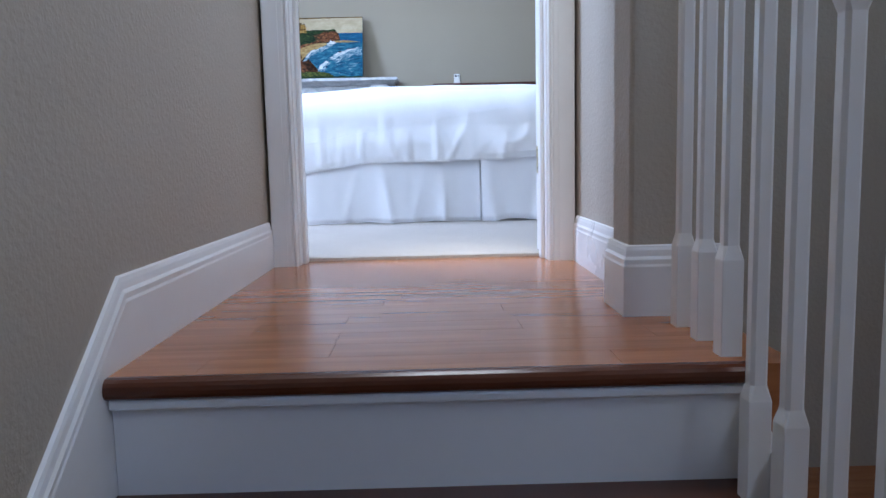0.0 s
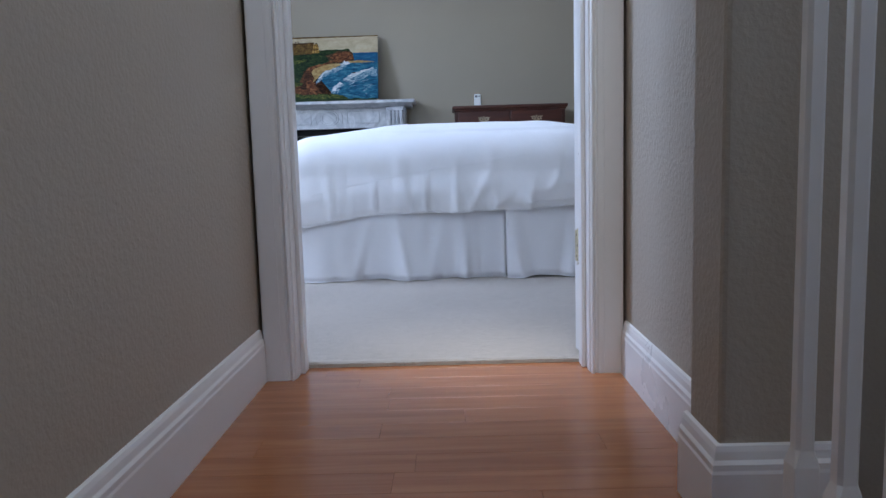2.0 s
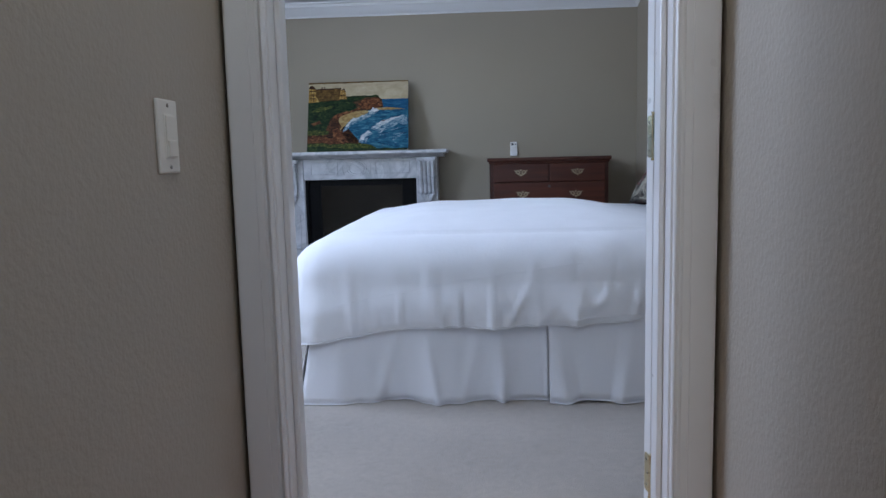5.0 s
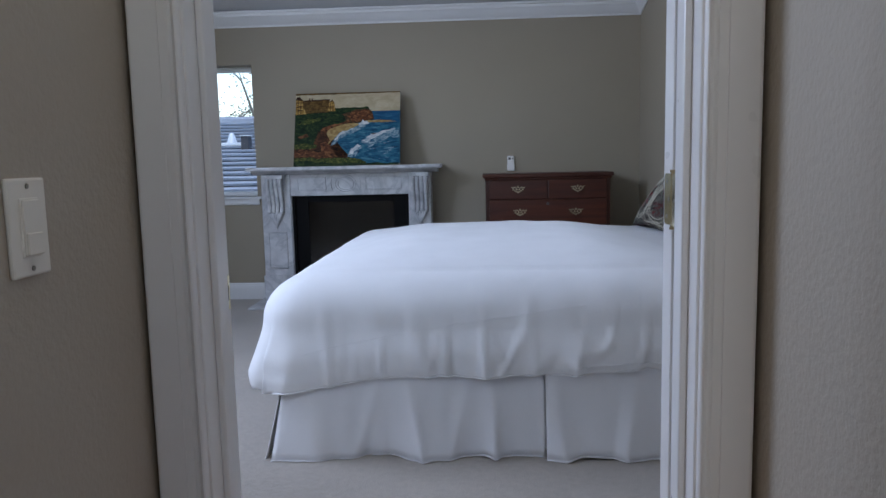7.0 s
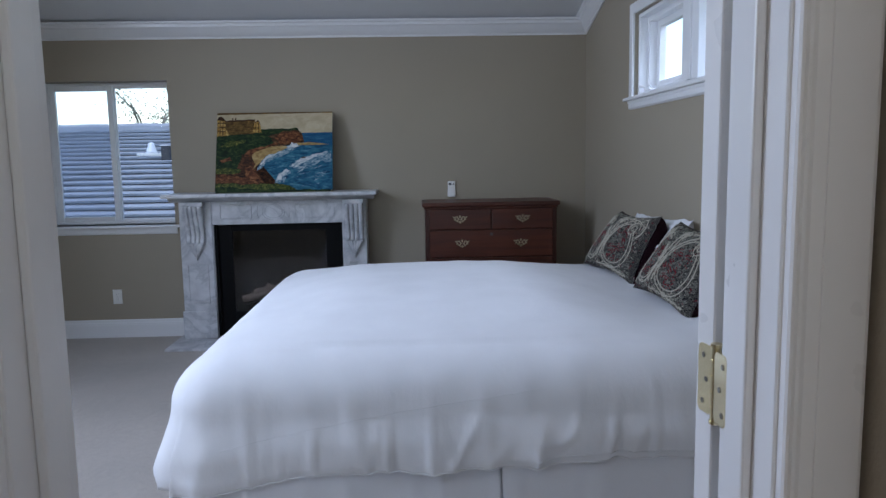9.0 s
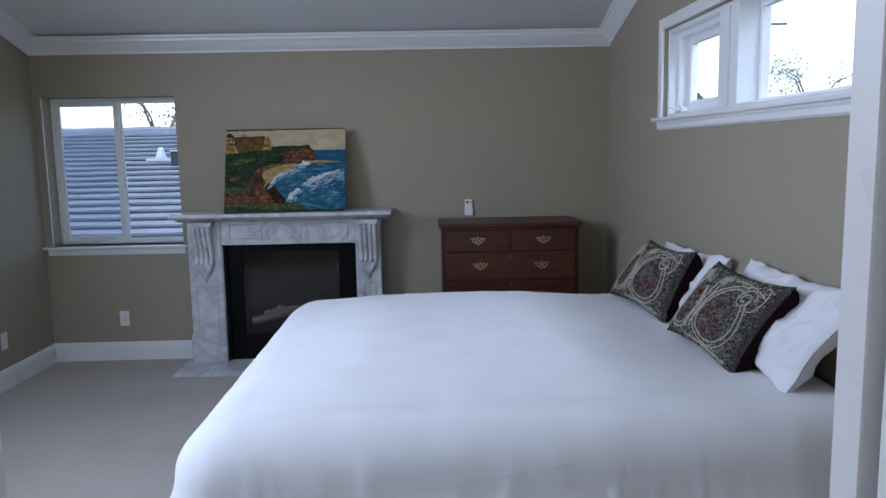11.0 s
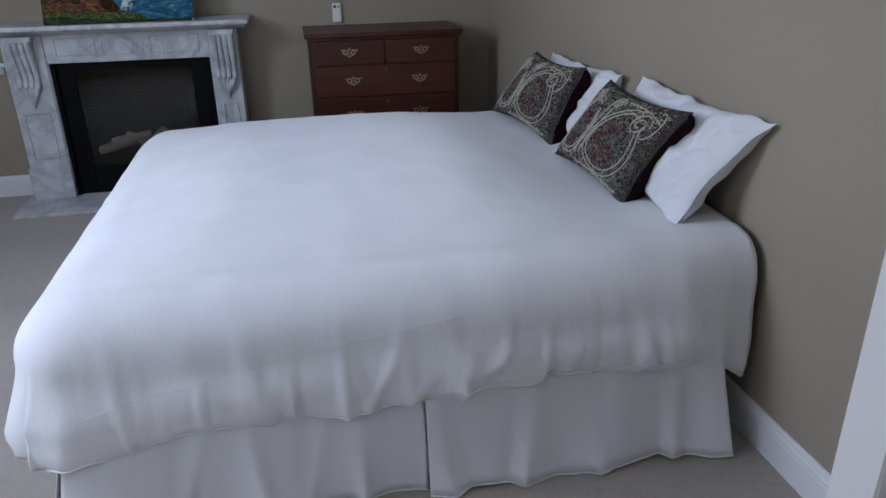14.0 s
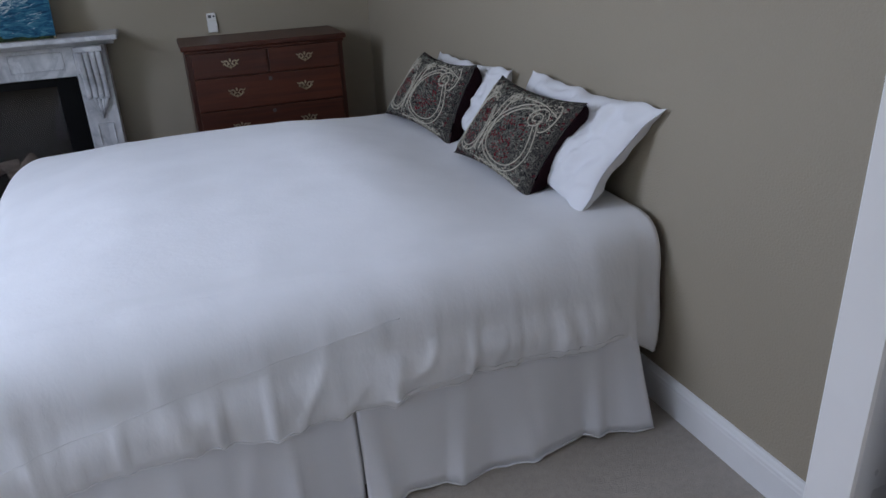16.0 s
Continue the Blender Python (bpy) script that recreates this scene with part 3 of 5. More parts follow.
part("rocker", box(HL + 0.006, HL + 0.0105, SY - 0.0155, SY + 0.0155, SZ - 0.0325, SZ + 0.0325, 0.001), ALMOND, sw)
part("rocker_edge", box(HL + 0.010, HL + 0.0135, SY - 0.0150, SY + 0.0150, SZ - 0.0325, SZ - 0.006, 0.0012), ALMOND, sw)
for dz in (-0.0485, 0.0485):
    part("screw", tube([(HL + 0.006, SY, SZ + dz), (HL + 0.0075, SY, SZ + dz)], 0.0032, 10), STEEL, sw)

# ---- bedroom structure ----
structure("floor_bedroom", box(RL - 0.05, 1.60, D1 - 0.022, RB + 0.05, -0.17, 0.004), CARPET, "pale grey cut-pile wall-to-wall carpet", "floor")


def tufted_edge():
    bm = bmesh.new()
    n, x0, x1 = 90, JL + 0.001, JR - 0.001
    rows = []
    for i in range(n + 1):
        x = x0 + (x1 - x0) * i / n
        e = D1 - 0.030 + 0.004 * fnoise(x * 60) + 0.003 * fnoise(x * 17)
        rows.append([bm.verts.new((x, e, 0.0005)), bm.verts.new((x, e + 0.002, 0.010)), bm.verts.new((x, e + 0.016, 0.013)), bm.verts.new((x, D1 + 0.03, 0.006)), bm.verts.new((x, D1 + 0.03, -0.01))])
    for a, b in zip(rows, rows[1:]):
        for k in range(4):
            bm.faces.new((a[k], b[k], b[k + 1], a[k + 1]))
    return bm


structure("trim_carpet_edge", tufted_edge(), CARPET, "turned carpet edge across the doorway", "carpet")

# back wall with window
WX0, WX1, WZ0, WZ1 = -2.850, -1.890, 0.880, 1.968
NT = 0.24                       # thickness of the north wall
bm = box(RL - 0.12, WX0, RB, RB + NT, -0.2, 2.6)
box(WX1, 1.54, RB, RB + NT, -0.2, 2.6, 0, 1, bm)
box(WX0, WX1, RB, RB + NT, -0.2, WZ0, 0, 1, bm)
box(WX0, WX1, RB, RB + NT, WZ1, 2.6, 0, 1, bm)
structure("wall_north", bm, WALL, "beige painted bedroom wall behind the fireplace", "wall")
# west wall with a gap for its unseen window
VY0, VY1 = 3.50, 4.90           # unseen window of the west wall, placed by guess
bm = box(RL - 0.14, RL, D1, VY0, -0.2, 4.2)
box(RL - 0.14, RL, VY1, RB + 0.14, -0.2, 4.2, 0, 1, bm)
box(RL - 0.14, RL, VY0, VY1, -0.2, 1.5, 0, 1, bm)
box(RL - 0.14, RL, VY0, VY1, 3.0, 4.2, 0, 1, bm)
structure("wall_west", bm, WALL, "beige painted bedroom wall", "wall")
# east wall with high window
HY0, HY1, HZ0, HZ1 = 4.150, 6.040, 1.700, 2.190
bm = box(RR, RR + 0.18, D1 - 0.3, HY0, -0.2, 4.2)
box(RR, RR + 0.18, HY1, RB + 0.20, -0.2, 4.2, 0, 1, bm)
box(RR, RR + 0.18, HY0, HY1, -0.2, HZ0, 0, 1, bm)
box(RR, RR + 0.18, HY0, HY1, HZ1, 4.2, 0, 1, bm)
bm.transform(SKEW)
structure("wall_east", bm, WALL, "beige painted wall behind the bed", "wall")
# vaulted ceiling
prof = [(RB + 0.14, 2.6), (RB + 0.14, ceiling_z(RB + 0.14)), (4.4, ceiling_z(4.4)), (D1 - 0.1, ceiling_z(4.4)), (D1 - 0.1, 4.3), (RB + 0.14, 4.3)]
bm = prism(prof[1:], "x", RL - 0.14, 1.56)
structure("ceiling_bedroom", bm, CEIL, "pale grey sloping vaulted ceiling", "ceiling")
# crown and baseboards
bm = sweep(CROWN, (RL, RB, ceiling_z(RB) - 0.118), (1.33, RB, ceiling_z(RB) - 0.118), (0, -1, 0))
structure("trim_crown_north", bm, TRIM, "white crown moulding", "crown moulding")


def raked(x, sgn):
    """Crown moulding that climbs with the ceiling."""
    bm = bmesh.new()
    a = [bm.verts.new((x + sgn * o, RB, ceiling_z(RB) - 0.118 + u)) for o, u in CROWN]
    b = [bm.verts.new((x + sgn * o, 4.4, ceiling_z(4.4) - 0.118 + u)) for o, u in CROWN]
    n = len(CROWN)
    for i in range(n):
        bm.faces.new((a[i], a[(i + 1) % n], b[(i + 1) % n], b[i]))
    bm.faces.new(a[::-1])
    bm.faces.new(b)
    return bm


structure("trim_crown_west", raked(RL, 1), TRIM, "white crown moulding climbing with the ceiling", "crown moulding")
bm = raked(RR, -1)
bm.transform(SKEW)
structure("trim_crown_east", bm, TRIM, "white crown moulding climbing with the ceiling", "crown moulding")
bm = sweep(BASE, (RL, RB, 0.004), (-1.80, RB, 0.004), (0, -1, 0))
sweep(BASE, (-0.40, RB, 0.004), (1.30, RB, 0.004), (0, -1, 0), bm)
structure("baseboard_north", bm, TRIM, "white moulded baseboard", "baseboard")
structure("baseboard_west", sweep(BASE, (RL, D1, 0.004), (RL, RB, 0.004), (1, 0, 0)), TRIM, "white moulded baseboard", "baseboard")
bm = sweep(BASE, (RR, D1 + 0.02, 0.004), (RR, RB + 0.02, 0.004), (-1, 0, 0))
bm.transform(SKEW)
structure("baseboard_east", bm, TRIM, "white moulded baseboard", "baseboard")

# ---- windows ----


def pane(parent, x0, x1, y0, y1, z0, z1, material=None, move=None):
    bm = box(x0, x1, y0, y1, z0, z1)
    if move:
        bm.transform(move)
    ob = part("pane", bm, material or GLASS, parent)
    ob.visible_shadow = False
    return ob


def ring(a0, a1, b0, b1, w, axis, lo, hi, bevel=0.003):
    """Four bars round an opening, in the plane across axis."""
    bm = bmesh.new()
    for p0, p1, q0, q1 in ((a0, a0 + w, b0, b1), (a1 - w, a1, b0, b1), (a0 + w, a1 - w, b0, b0 + w), (a0 + w, a1 - w, b1 - w, b1)):
        if axis == "y":
            box(p0, p1, lo, hi, q0, q1, bevel, 1, bm)
        else:
            box(lo, hi, p0, p1, q0, q1, bevel, 1, bm)
    return bm


win = thing("window_1", "white vinyl sliding window with sill", "window", (WX0, RB, WZ0), kind="structure")
FY = RB + 0.125
part("window_frame", ring(WX0, WX1, WZ0, WZ1, 0.022, "y", FY, FY + 0.075), VINYL, win)
mx = -2.375
sash = part("sash", ring(WX0 + 0.020, mx + 0.020, WZ0 + 0.020, WZ1 - 0.020, 0.040, "y", FY + 0.008, FY + 0.034), VINYL, win)
pane(sash, WX0 + 0.045, mx - 0.008, FY + 0.018, FY + 0.022, WZ0 + 0.045, WZ1 - 0.045, MESH_GLASS)
sash = part("sash", ring(mx + 0.004, WX1 - 0.016, WZ0 + 0.016, WZ1 - 0.016, 0.024, "y", FY + 0.038, FY + 0.062), VINYL, win)
pane(sash, mx, WX1 - 0.036, FY + 0.048, FY + 0.052, WZ0 + 0.034, WZ1 - 0.034)
part("latch", box(mx + 0.004, mx + 0.016, FY - 0.005, FY + 0.009, 1.40, 1.47, 0.003, 2), VINYL, win)
part("corner_bead", box(WX0 - 0.004, WX0 + 0.004, RB - 0.004, RB + 0.004, WZ0, WZ1, 0.0015), TRIM, win)
part("window_sill", box(WX0 - 0.070, WX1 + 0.040, RB - 0.045, FY + 0.004, WZ0 - 0.020, WZ0, 0.005, 2), TRIM, win)
part("apron", sweep([(0, 0), (0.008, 0), (0.016, 0.012), (0.016, 0.050), (0, 0.050)], (WX0 - 0.035, RB, WZ0 - 0.070), (WX1 + 0.015, RB, WZ0 - 0.070), (0, -1, 0)), TRIM, win)

hw = thing("window_2", "high white casement window with sill above the bed", "window", (RR, HY0, HZ0), kind="structure")


def skewed(bm):
    bm.transform(SKEW)
    return bm


part("casing", skewed(box(RR - 0.016, RR, HY1 + 0.004, HY1 + 0.066, HZ0, HZ1 + 0.066, 0.003)), TRIM, hw)
part("casing", skewed(box(RR - 0.016, RR, HY0 - 0.066, HY0 - 0.004, HZ0, HZ1 + 0.066, 0.003)), TRIM, hw)
part("casing", skewed(box(RR - 0.016, RR, HY0 - 0.004, HY1 + 0.004, HZ1 + 0.004, HZ1 + 0.066, 0.003)), TRIM, hw)
part("window_frame", skewed(ring(HY0, HY1, HZ0, HZ1, 0.022, "x", RR + 0.020, RR + 0.170)), VINYL, hw)
part("mullion", skewed(box(RR + 0.020, RR + 0.168, 5.125, 5.335, HZ0 + 0.02, HZ1 - 0.02, 0.003)), VINYL, hw)
part("mullion_bead", skewed(box(RR + 0.010, RR + 0.024, 5.205, 5.255, HZ0 + 0.02, HZ1 - 0.02, 0.004, 2)), VINYL, hw)
part("window_frame", skewed(ring(5.335, HY1 - 0.020, HZ0 + 0.020, HZ1 - 0.020, 0.030, "x", RR + 0.070, RR + 0.165)), VINYL, hw)
sash = part("sash", skewed(ring(5.365, HY1 - 0.050, HZ0 + 0.045, HZ1 - 0.045, 0.042, "x", RR + 0.118, RR + 0.160)), VINYL, hw)
pane(sash, RR + 0.138, RR + 0.142, 5.400, HY1 - 0.085, HZ0 + 0.080, HZ1 - 0.080, None, SKEW)
sash = part("sash", skewed(ring(HY0 + 0.020, 5.125, HZ0 + 0.020, HZ1 - 0.020, 0.022, "x", RR + 0.118, RR + 0.160)), VINYL, hw)
pane(sash, RR + 0.138, RR + 0.142, HY0 + 0.040, 5.105, HZ0 + 0.040, HZ1 - 0.040, None, SKEW)
part("window_sill", skewed(box(RR - 0.045, RR + 0.050, HY0 - 0.100, HY1 + 0.100, HZ0 - 0.020, HZ0, 0.005, 2)), TRIM, hw)
part("apron", skewed(sweep([(0, 0), (0.006, 0), (0.016, 0.010), (0.016, 0.034), (0.022, 0.042), (0.022, 0.052), (0, 0.052)], (RR, HY0 - 0.070, HZ0 - 0.072), (RR, HY1 + 0.070, HZ0 - 0.072), (-1, 0, 0))), TRIM, hw)
crank = part("crank", skewed(box(RR + 0.012, RR + 0.05, 5.80, 5.90, HZ0 + 0.020, HZ0 + 0.036, 0.005, 2)), VINYL, hw, "white crank handle")
part("crank_arm", skewed(tube([(RR + 0.02, 5.85, HZ0 + 0.034), (RR + 0.004, 5.80, HZ0 + 0.052), (RR - 0.002, 5.75, HZ0 + 0.046), (RR, 5.71, HZ0 + 0.022)], 0.005, 6)), VINYL, crank)
part("crank_knob", skewed(tube([(RR + 0.02, 5.86, HZ0 + 0.034), (RR + 0.0, 5.93, HZ0 + 0.056), (RR + 0.0, 5.96, HZ0 + 0.05)], 0.006, 6)), VINYL, crank)

# Both of these windows are unseen, added round the west and stair lamps.
for nm, f, x, y in (("unseen_window_3", "x", RL, 0), ("added_window_4", "y", 0, -2.6)):
    if f == "x":
        wobj = thing(nm, "unseen wide white framed window, placed by guess for the west light", "window", (RL, VY0, 1.5), kind="structure")
        part("window_frame", ring(VY0, VY1, 1.5, 3.0, 0.05, "x", RL - 0.045, RL - 0.005), VINYL, wobj)
    else:
        wobj = thing(nm, "unseen white framed stairwell window added for fill light", "window", (0.3, -2.6, 1.5), kind="structure")
        part("window_frame", ring(-0.5, 1.1, 1.5, 2.2, 0.05, "y", -2.66, -2.62), VINYL, wobj)
# Unseen window frame added round the south fill lamp.
wobj = thing("added_window_5", "unseen white framed window added beside the doorway for fill light", "window", (-1.75, D1, 1.0), kind="structure")
part("window_frame", ring(-2.5, -1.0, 1.0, 2.3, 0.05, "y", D1 - 0.045, D1 - 0.005), VINYL, wobj)
# Unseen window frame added round the side fill lamp.
wobj = thing("added_window_6", "unseen white framed window added beside the stairs for fill light", "window", (1.75, -0.1, 1.45), kind="structure")
part("window_frame", ring(-0.80, 0.60, 1.45, 2.15, 0.05, "x", 1.755, 1.795), VINYL, wobj)
# Unseen skylight frame added round the overhead fill lamp.
sk = thing("added_skylight", "unseen white framed skylight added over the landing for fill light", "skylight", (0.06, 1.42, 3.0), kind="structure")
bm = box(SX0, SX0 + 0.02, SY0, SY1, 2.985, 3.1, 0.003)
box(SX1 - 0.02, SX1, SY0, SY1, 2.985, 3.1, 0.003, 1, bm)
box(SX0 + 0.02, SX1 - 0.02, SY0, SY0 + 0.02, 2.985, 3.1, 0.003, 1, bm)
box(SX0 + 0.02, SX1 - 0.02, SY1 - 0.02, SY1, 2.985, 3.1, 0.003, 1, bm)
part("window_frame", bm, VINYL, sk)

# ---- bed ----
BX0, BX1, BY0, BY1, BTOP = -0.870, 1.312, 3.865, 6.045, 0.706
bed = thing("bed", "king-size bed under a white bedspread with a pleated skirt", "bed", (0.2, 4.9, 0))
part("base", box(-0.70, 1.28, 3.97, 5.84, 0.02, 0.33, 0.02, 2), SKIRTING, bed)
part("mattress", box(-0.66, 1.26, 4.06, 5.86, 0.33, 0.650, 0.05, 3), LINEN, bed)


def skirt_panel(a, b, out, z1, seed, taper=0.0, spread0=0.0, spread1=0.0, lean=0.045, folds=4.6):
    """A cloth panel from a to b that hangs to the floor with soft pleats."""
    bm = bmesh.new()
    a, b, out = Vector((*a, 0)), Vector((*b, 0)), Vector((*out, 0)).normalized()
    n, m = max(20, int((b - a).length / 0.012)), 14
    rows = []
    for i in range(n + 1):
        s = i / n
        d = s * (b - a).length
        column = []
        for j in range(m + 1):
            v = j / m
            z = 0.008 + (z1 - 0.008) * v
            low = (1 - v) ** 1.2
            crease = max(0.0, 0.5 - abs(fnoise(d * folds * 0.8, seed + 2, 0.25 * v)) * 4.0)
            fold = 0.040 * fnoise(d * folds, seed, 0.35 * v) + 0.011 * fnoise(d * folds * 2.4, seed + 5, 0.5 * v) + 0.038 * crease * (0.25 + 0.75 * low)
            wave = fold * (0.35 + 1.5 * low) + lean * low
            end = 0.012 * low * math.exp(-((b - a).length - d) / 0.05)
            zz = z + (0.030 * max(0, fnoise(d * 5.5, seed + 9)) * low * low)
            tuck = taper * v * s ** 8 + low * (spread0 * (1 - s) ** 12 - spread1 * s ** 12)
            column.append(a.lerp(b, s) - (b - a).normalized() * tuck + out * (wave + end) + Vector((0, 0, zz)))
        rows.append(column)
    front = [[bm.verts.new(p) for p in c] for c in rows]
    rear = [[bm.verts.new(p - out * 0.004) for p in c] for c in rows]
    for i in range(n):
        for j in range(m):
            bm.faces.new((front[i][j], front[i + 1][j], front[i + 1][j + 1], front[i][j + 1]))
            bm.faces.new((rear[i][j], rear[i][j + 1], rear[i + 1][j + 1], rear[i + 1][j]))
        bm.faces.new((front[i][0], rear[i][0], rear[i + 1][0], front[i + 1][0]))
        bm.faces.new((front[i][m], front[i + 1][m], rear[i + 1][m], rear[i][m]))
    for i in (0, n):
        for j in range(m):
            bm.faces.new((front[i][j], front[i][j + 1], rear[i][j + 1], rear[i][j]))
    return bm, [c[0] + out * 0.001 for c in rows]


def skirt(*spec):
    cloth_bm, low = skirt_panel(*spec)
    panel = part("skirt_panel", cloth_bm, SKIRTING, bed, "white pleated bed skirt panel", True)
    part("skirt_hem", tube(low, 0.0032, 5), SKIRTING, panel, "", True)


skirt((-0.775, 3.885), (0.2335, 3.892), (0, -1), 0.40, 1.0, 0.0, 0.052, 0.0)
skirt((0.2350, 3.890), (1.234, 3.880), (0, -1), 0.44, 7.3, 0.045)
skirt((-0.775, 5.86), (-0.775, 3.885), (-1, 0), 0.40, 13.0, 0.0, 0.0, 0.050)
# Plain block added to close the dark slit at the skirt's corner.
part("corner_pleat", box(-0.792, -0.700, 3.893, 3.960, 0.010, 0.38, 0.012, 2), SKIRTING, bed)
part("skirt_backing", box(0.16, 0.31, 3.910, 3.918, 0.012, 0.40, 0.002), SKIRTING, bed)


def smooth_step(v):
    v = min(1.0, max(0.0, v))
    return v * v * (3 - 2 * v)


def hem_z(x, y):
    """Height of the bedspread's lower edge."""
    z = 0.326 + 0.016 * fnoise(x * 2.3, y * 2.3) + 0.010 * fnoise(x * 6.1, y * 5.3, 2)
    if y < 4.3:
        t = min(1, max(0, (x + 0.86) / 0.55))
        z -= 0.075 * (1 - t) ** 1.3
        z += 0.012 * math.exp(-((x - 0.75) / 0.35) ** 2)
        z -= 0.10 * max(0, min(1, (x - 1.10) / 0.20)) ** 1.4
    else:
        z -= 0.05
    return z


def bedspread_mesh():
    bm = bmesh.new()
    R, N = 0.185, 0.017
    nx, ny = int((BX1 - BX0) / N), int((BY1 - BY0) / N)
    D = 20
    arc = 10
    # columns run from the hem of the near side over the top to the hem of the far side
    section = []
    for j in range(D):
        section.append(("near", j / D))
    for j in range(arc + 1):
        section.append(("arc0", j / arc))
    flat = ny - 2
    for j in range(1, flat):
        section.append(("top", j / flat))
    for j in range(arc + 1):
        section.append(("arc1", j / arc))
    for j in range(1, D + 1):
        section.append(("far", j / D))
    grid = []
    foot = 12
    total = nx + foot + D
    for i in range(total + 1):
        if i < D:
            px, drop_x = BX0, ("hang", i / D)
        elif i <= D + foot:
            px, drop_x = BX0, ("arc", (i - D) / foot)
        else:
            px, drop_x = BX0 + R + (BX1 - BX0 - R) * (i - D - foot) / (total - D - foot), ("flat", 0)
        column = []
        for kind, f in section:
            # distance beyond the rounded core in x and y
            if drop_x[0] == "flat":
                ux, x = 0.0, px
            elif drop_x[0] == "arc":
                ux, x = 1 - drop_x[1], BX0 + R
            else:
                ux, x = 1.0, BX0 + R
            if kind in ("near", "arc0"):
                y = BY0 + R
                uy = 1.0 if kind == "near" else 1 - f
            elif kind in ("far", "arc1"):
                y = BY1 - R
                uy = 1.0 if kind == "far" else f
            else:
                y, uy = BY0 + R + (BY1 - BY0 - 2 * R) * f, 0.0
            sy = -1 if kind in ("near", "arc0") else (1 if kind in ("far", "arc1") else 0)
            ang_x, ang_y = ux * math.pi / 2, uy * math.pi / 2
            u = max(ux, uy)
            ang = u * math.pi / 2
            dx, dy = -math.sin(ang_x), sy * math.sin(ang_y)
            length = math.hypot(dx, dy)
            if length > 1e-6:
                dirx, diry = dx / length, dy / length
                # square up the corner a little
                k = 1.0 - 0.02 * (2 * abs(dirx * diry))
                rad = math.sin(ang) * R * k
                X, Y = x + dirx * rad, y + diry * rad
            else:
                dirx = diry = 0.0
                X, Y = x, y
            Z = BTOP - R + math.cos(ang) * R
            hang = 0.0
            if drop_x[0] == "hang":
                hang = max(hang, 1 - drop_x[1])
            if kind == "near":
                hang = max(hang, 1 - f)
            if kind == "far":
                hang = max(hang, f)
            if hang > 0:
                z_low = hem_z(X, Y)
                Z = (BTOP - R) + (z_low - (BTOP - R)) * hang
            # puff on top, flare and folds on the sides
            if hang == 0:
                deep = min(1, max(0, (Y - BY0 - R) / (BY1 - BY0 - 2 * R)))
                dome = math.sin(math.pi * deep) ** (0.5 if deep < 0.5 else 0.30)
                Z += 0.082 * dome * smooth_step((1.02 - X) / 0.6) * smooth_step((X - BX0 - 0.03) / 0.58)
            if length < 1e-6:
                Z += 0.006 * fnoise(X * 2.2, Y * 2.2) + 0.0035 * fnoise(X * 7, Y * 3)
            else:
                # s runs from 0 at the top edge to 1 at the hem
                s = 0.38 * u + 0.62 * hang
                low = max(0.0, (s - 0.17) / 0.83)
                along = X if abs(diry) > abs(dirx) else Y
                ridge = max(0.0, 0.5 - abs(fnoise(along * 4.6, 1.7 + diry, 0.30 * s)) * 3.2)
                ridge2 = max(0.0, 0.45 - abs(fnoise(along * 9.5, 6.7, 0.6 * s)) * 3.4)
                crease = max(0.0, 0.40 - abs(fnoise(along * 7.3, 11.7, 0.45 * s)) * 4.5)
                fold = (0.026 * fnoise(along * 4.2, 3.3 + diry, 0.5 * s) + 0.015 * fnoise(along * 10.5, 8.1, 0.8 * s)) * low ** 1.1
                fold += 0.030 * ridge * low ** 1.6 + 0.022 * ridge2 * low ** 1.1 + 0.050 * crease * low ** 0.9
                fold += 0.012 * low * fnoise(along * 3.1, 5.5, Z * 8) + 0.006 * low * fnoise(along * 8, 2.5, Z * 15)
                flare = 0.020 * hang ** 1.1
                if dirx < -0.2:
                    flare += (0.026 * smooth_step(s / 0.38) + 0.046 * hang ** 1.4) * abs(dirx)
                belly = 0.012 * math.sin(math.pi * min(1, hang)) ** 2 - 0.014 * max(0, hang - 0.86) / 0.14
                o = fold + flare + belly
                if X > 1.05 and abs(diry) > 0.5:
                    o -= 0.05 * min(1, (X - 1.05) / 0.2) * math.sin(ang) ** 2
                X, Y = X + dirx * o, Y + diry * o
                Z += 0.004 * fnoise(X * 9, Y * 9, Z * 9)
            column.append(bm.verts.new((X, Y, Z)))
        grid.append(column)
    for a, b in zip(grid, grid[1:]):
        for j in range(len(section) - 1):
            bm.faces.new((a[j], b[j], b[j + 1], a[j + 1]))
    hem = [column[0].co.copy() for column in grid[D + foot // 2:]]
    line = [column[3].co.lerp(column[4].co, 0.4) + Vector((0, -0.004, 0)) for column in grid[D + foot:] if 0.34 < column[0].co.x < 1.15]
    seam = []
    for column in grid[D + foot:]:
        x = column[D].co.x
        if not -0.76 < x < 0.40:
            continue
        zc = 0.37 + 0.19 * ((x + 0.82) / 0.97) ** 0.7 + 0.004 * fnoise(x * 14, 3.0)
        for p, q in zip(column[:D + arc], column[1:D + arc + 1]):
            if p.co.z <= zc < q.co.z:
                seam.append(p.co.lerp(q.co, (zc - p.co.z) / (q.co.z - p.co.z)))
                break
    bmesh.ops.remove_doubles(bm, verts=bm.verts, dist=0.0008)
    return bm, hem, line, seam


cloth, hem_line, stitch_line, seam_line = bedspread_mesh()
bedspread = thing("bedspread", "white crinkled cotton bedspread draped over the bed", "bedspread", (0.2, 4.9, 0.7))
spread = part("cloth", cloth, LINEN, bedspread, "", True)
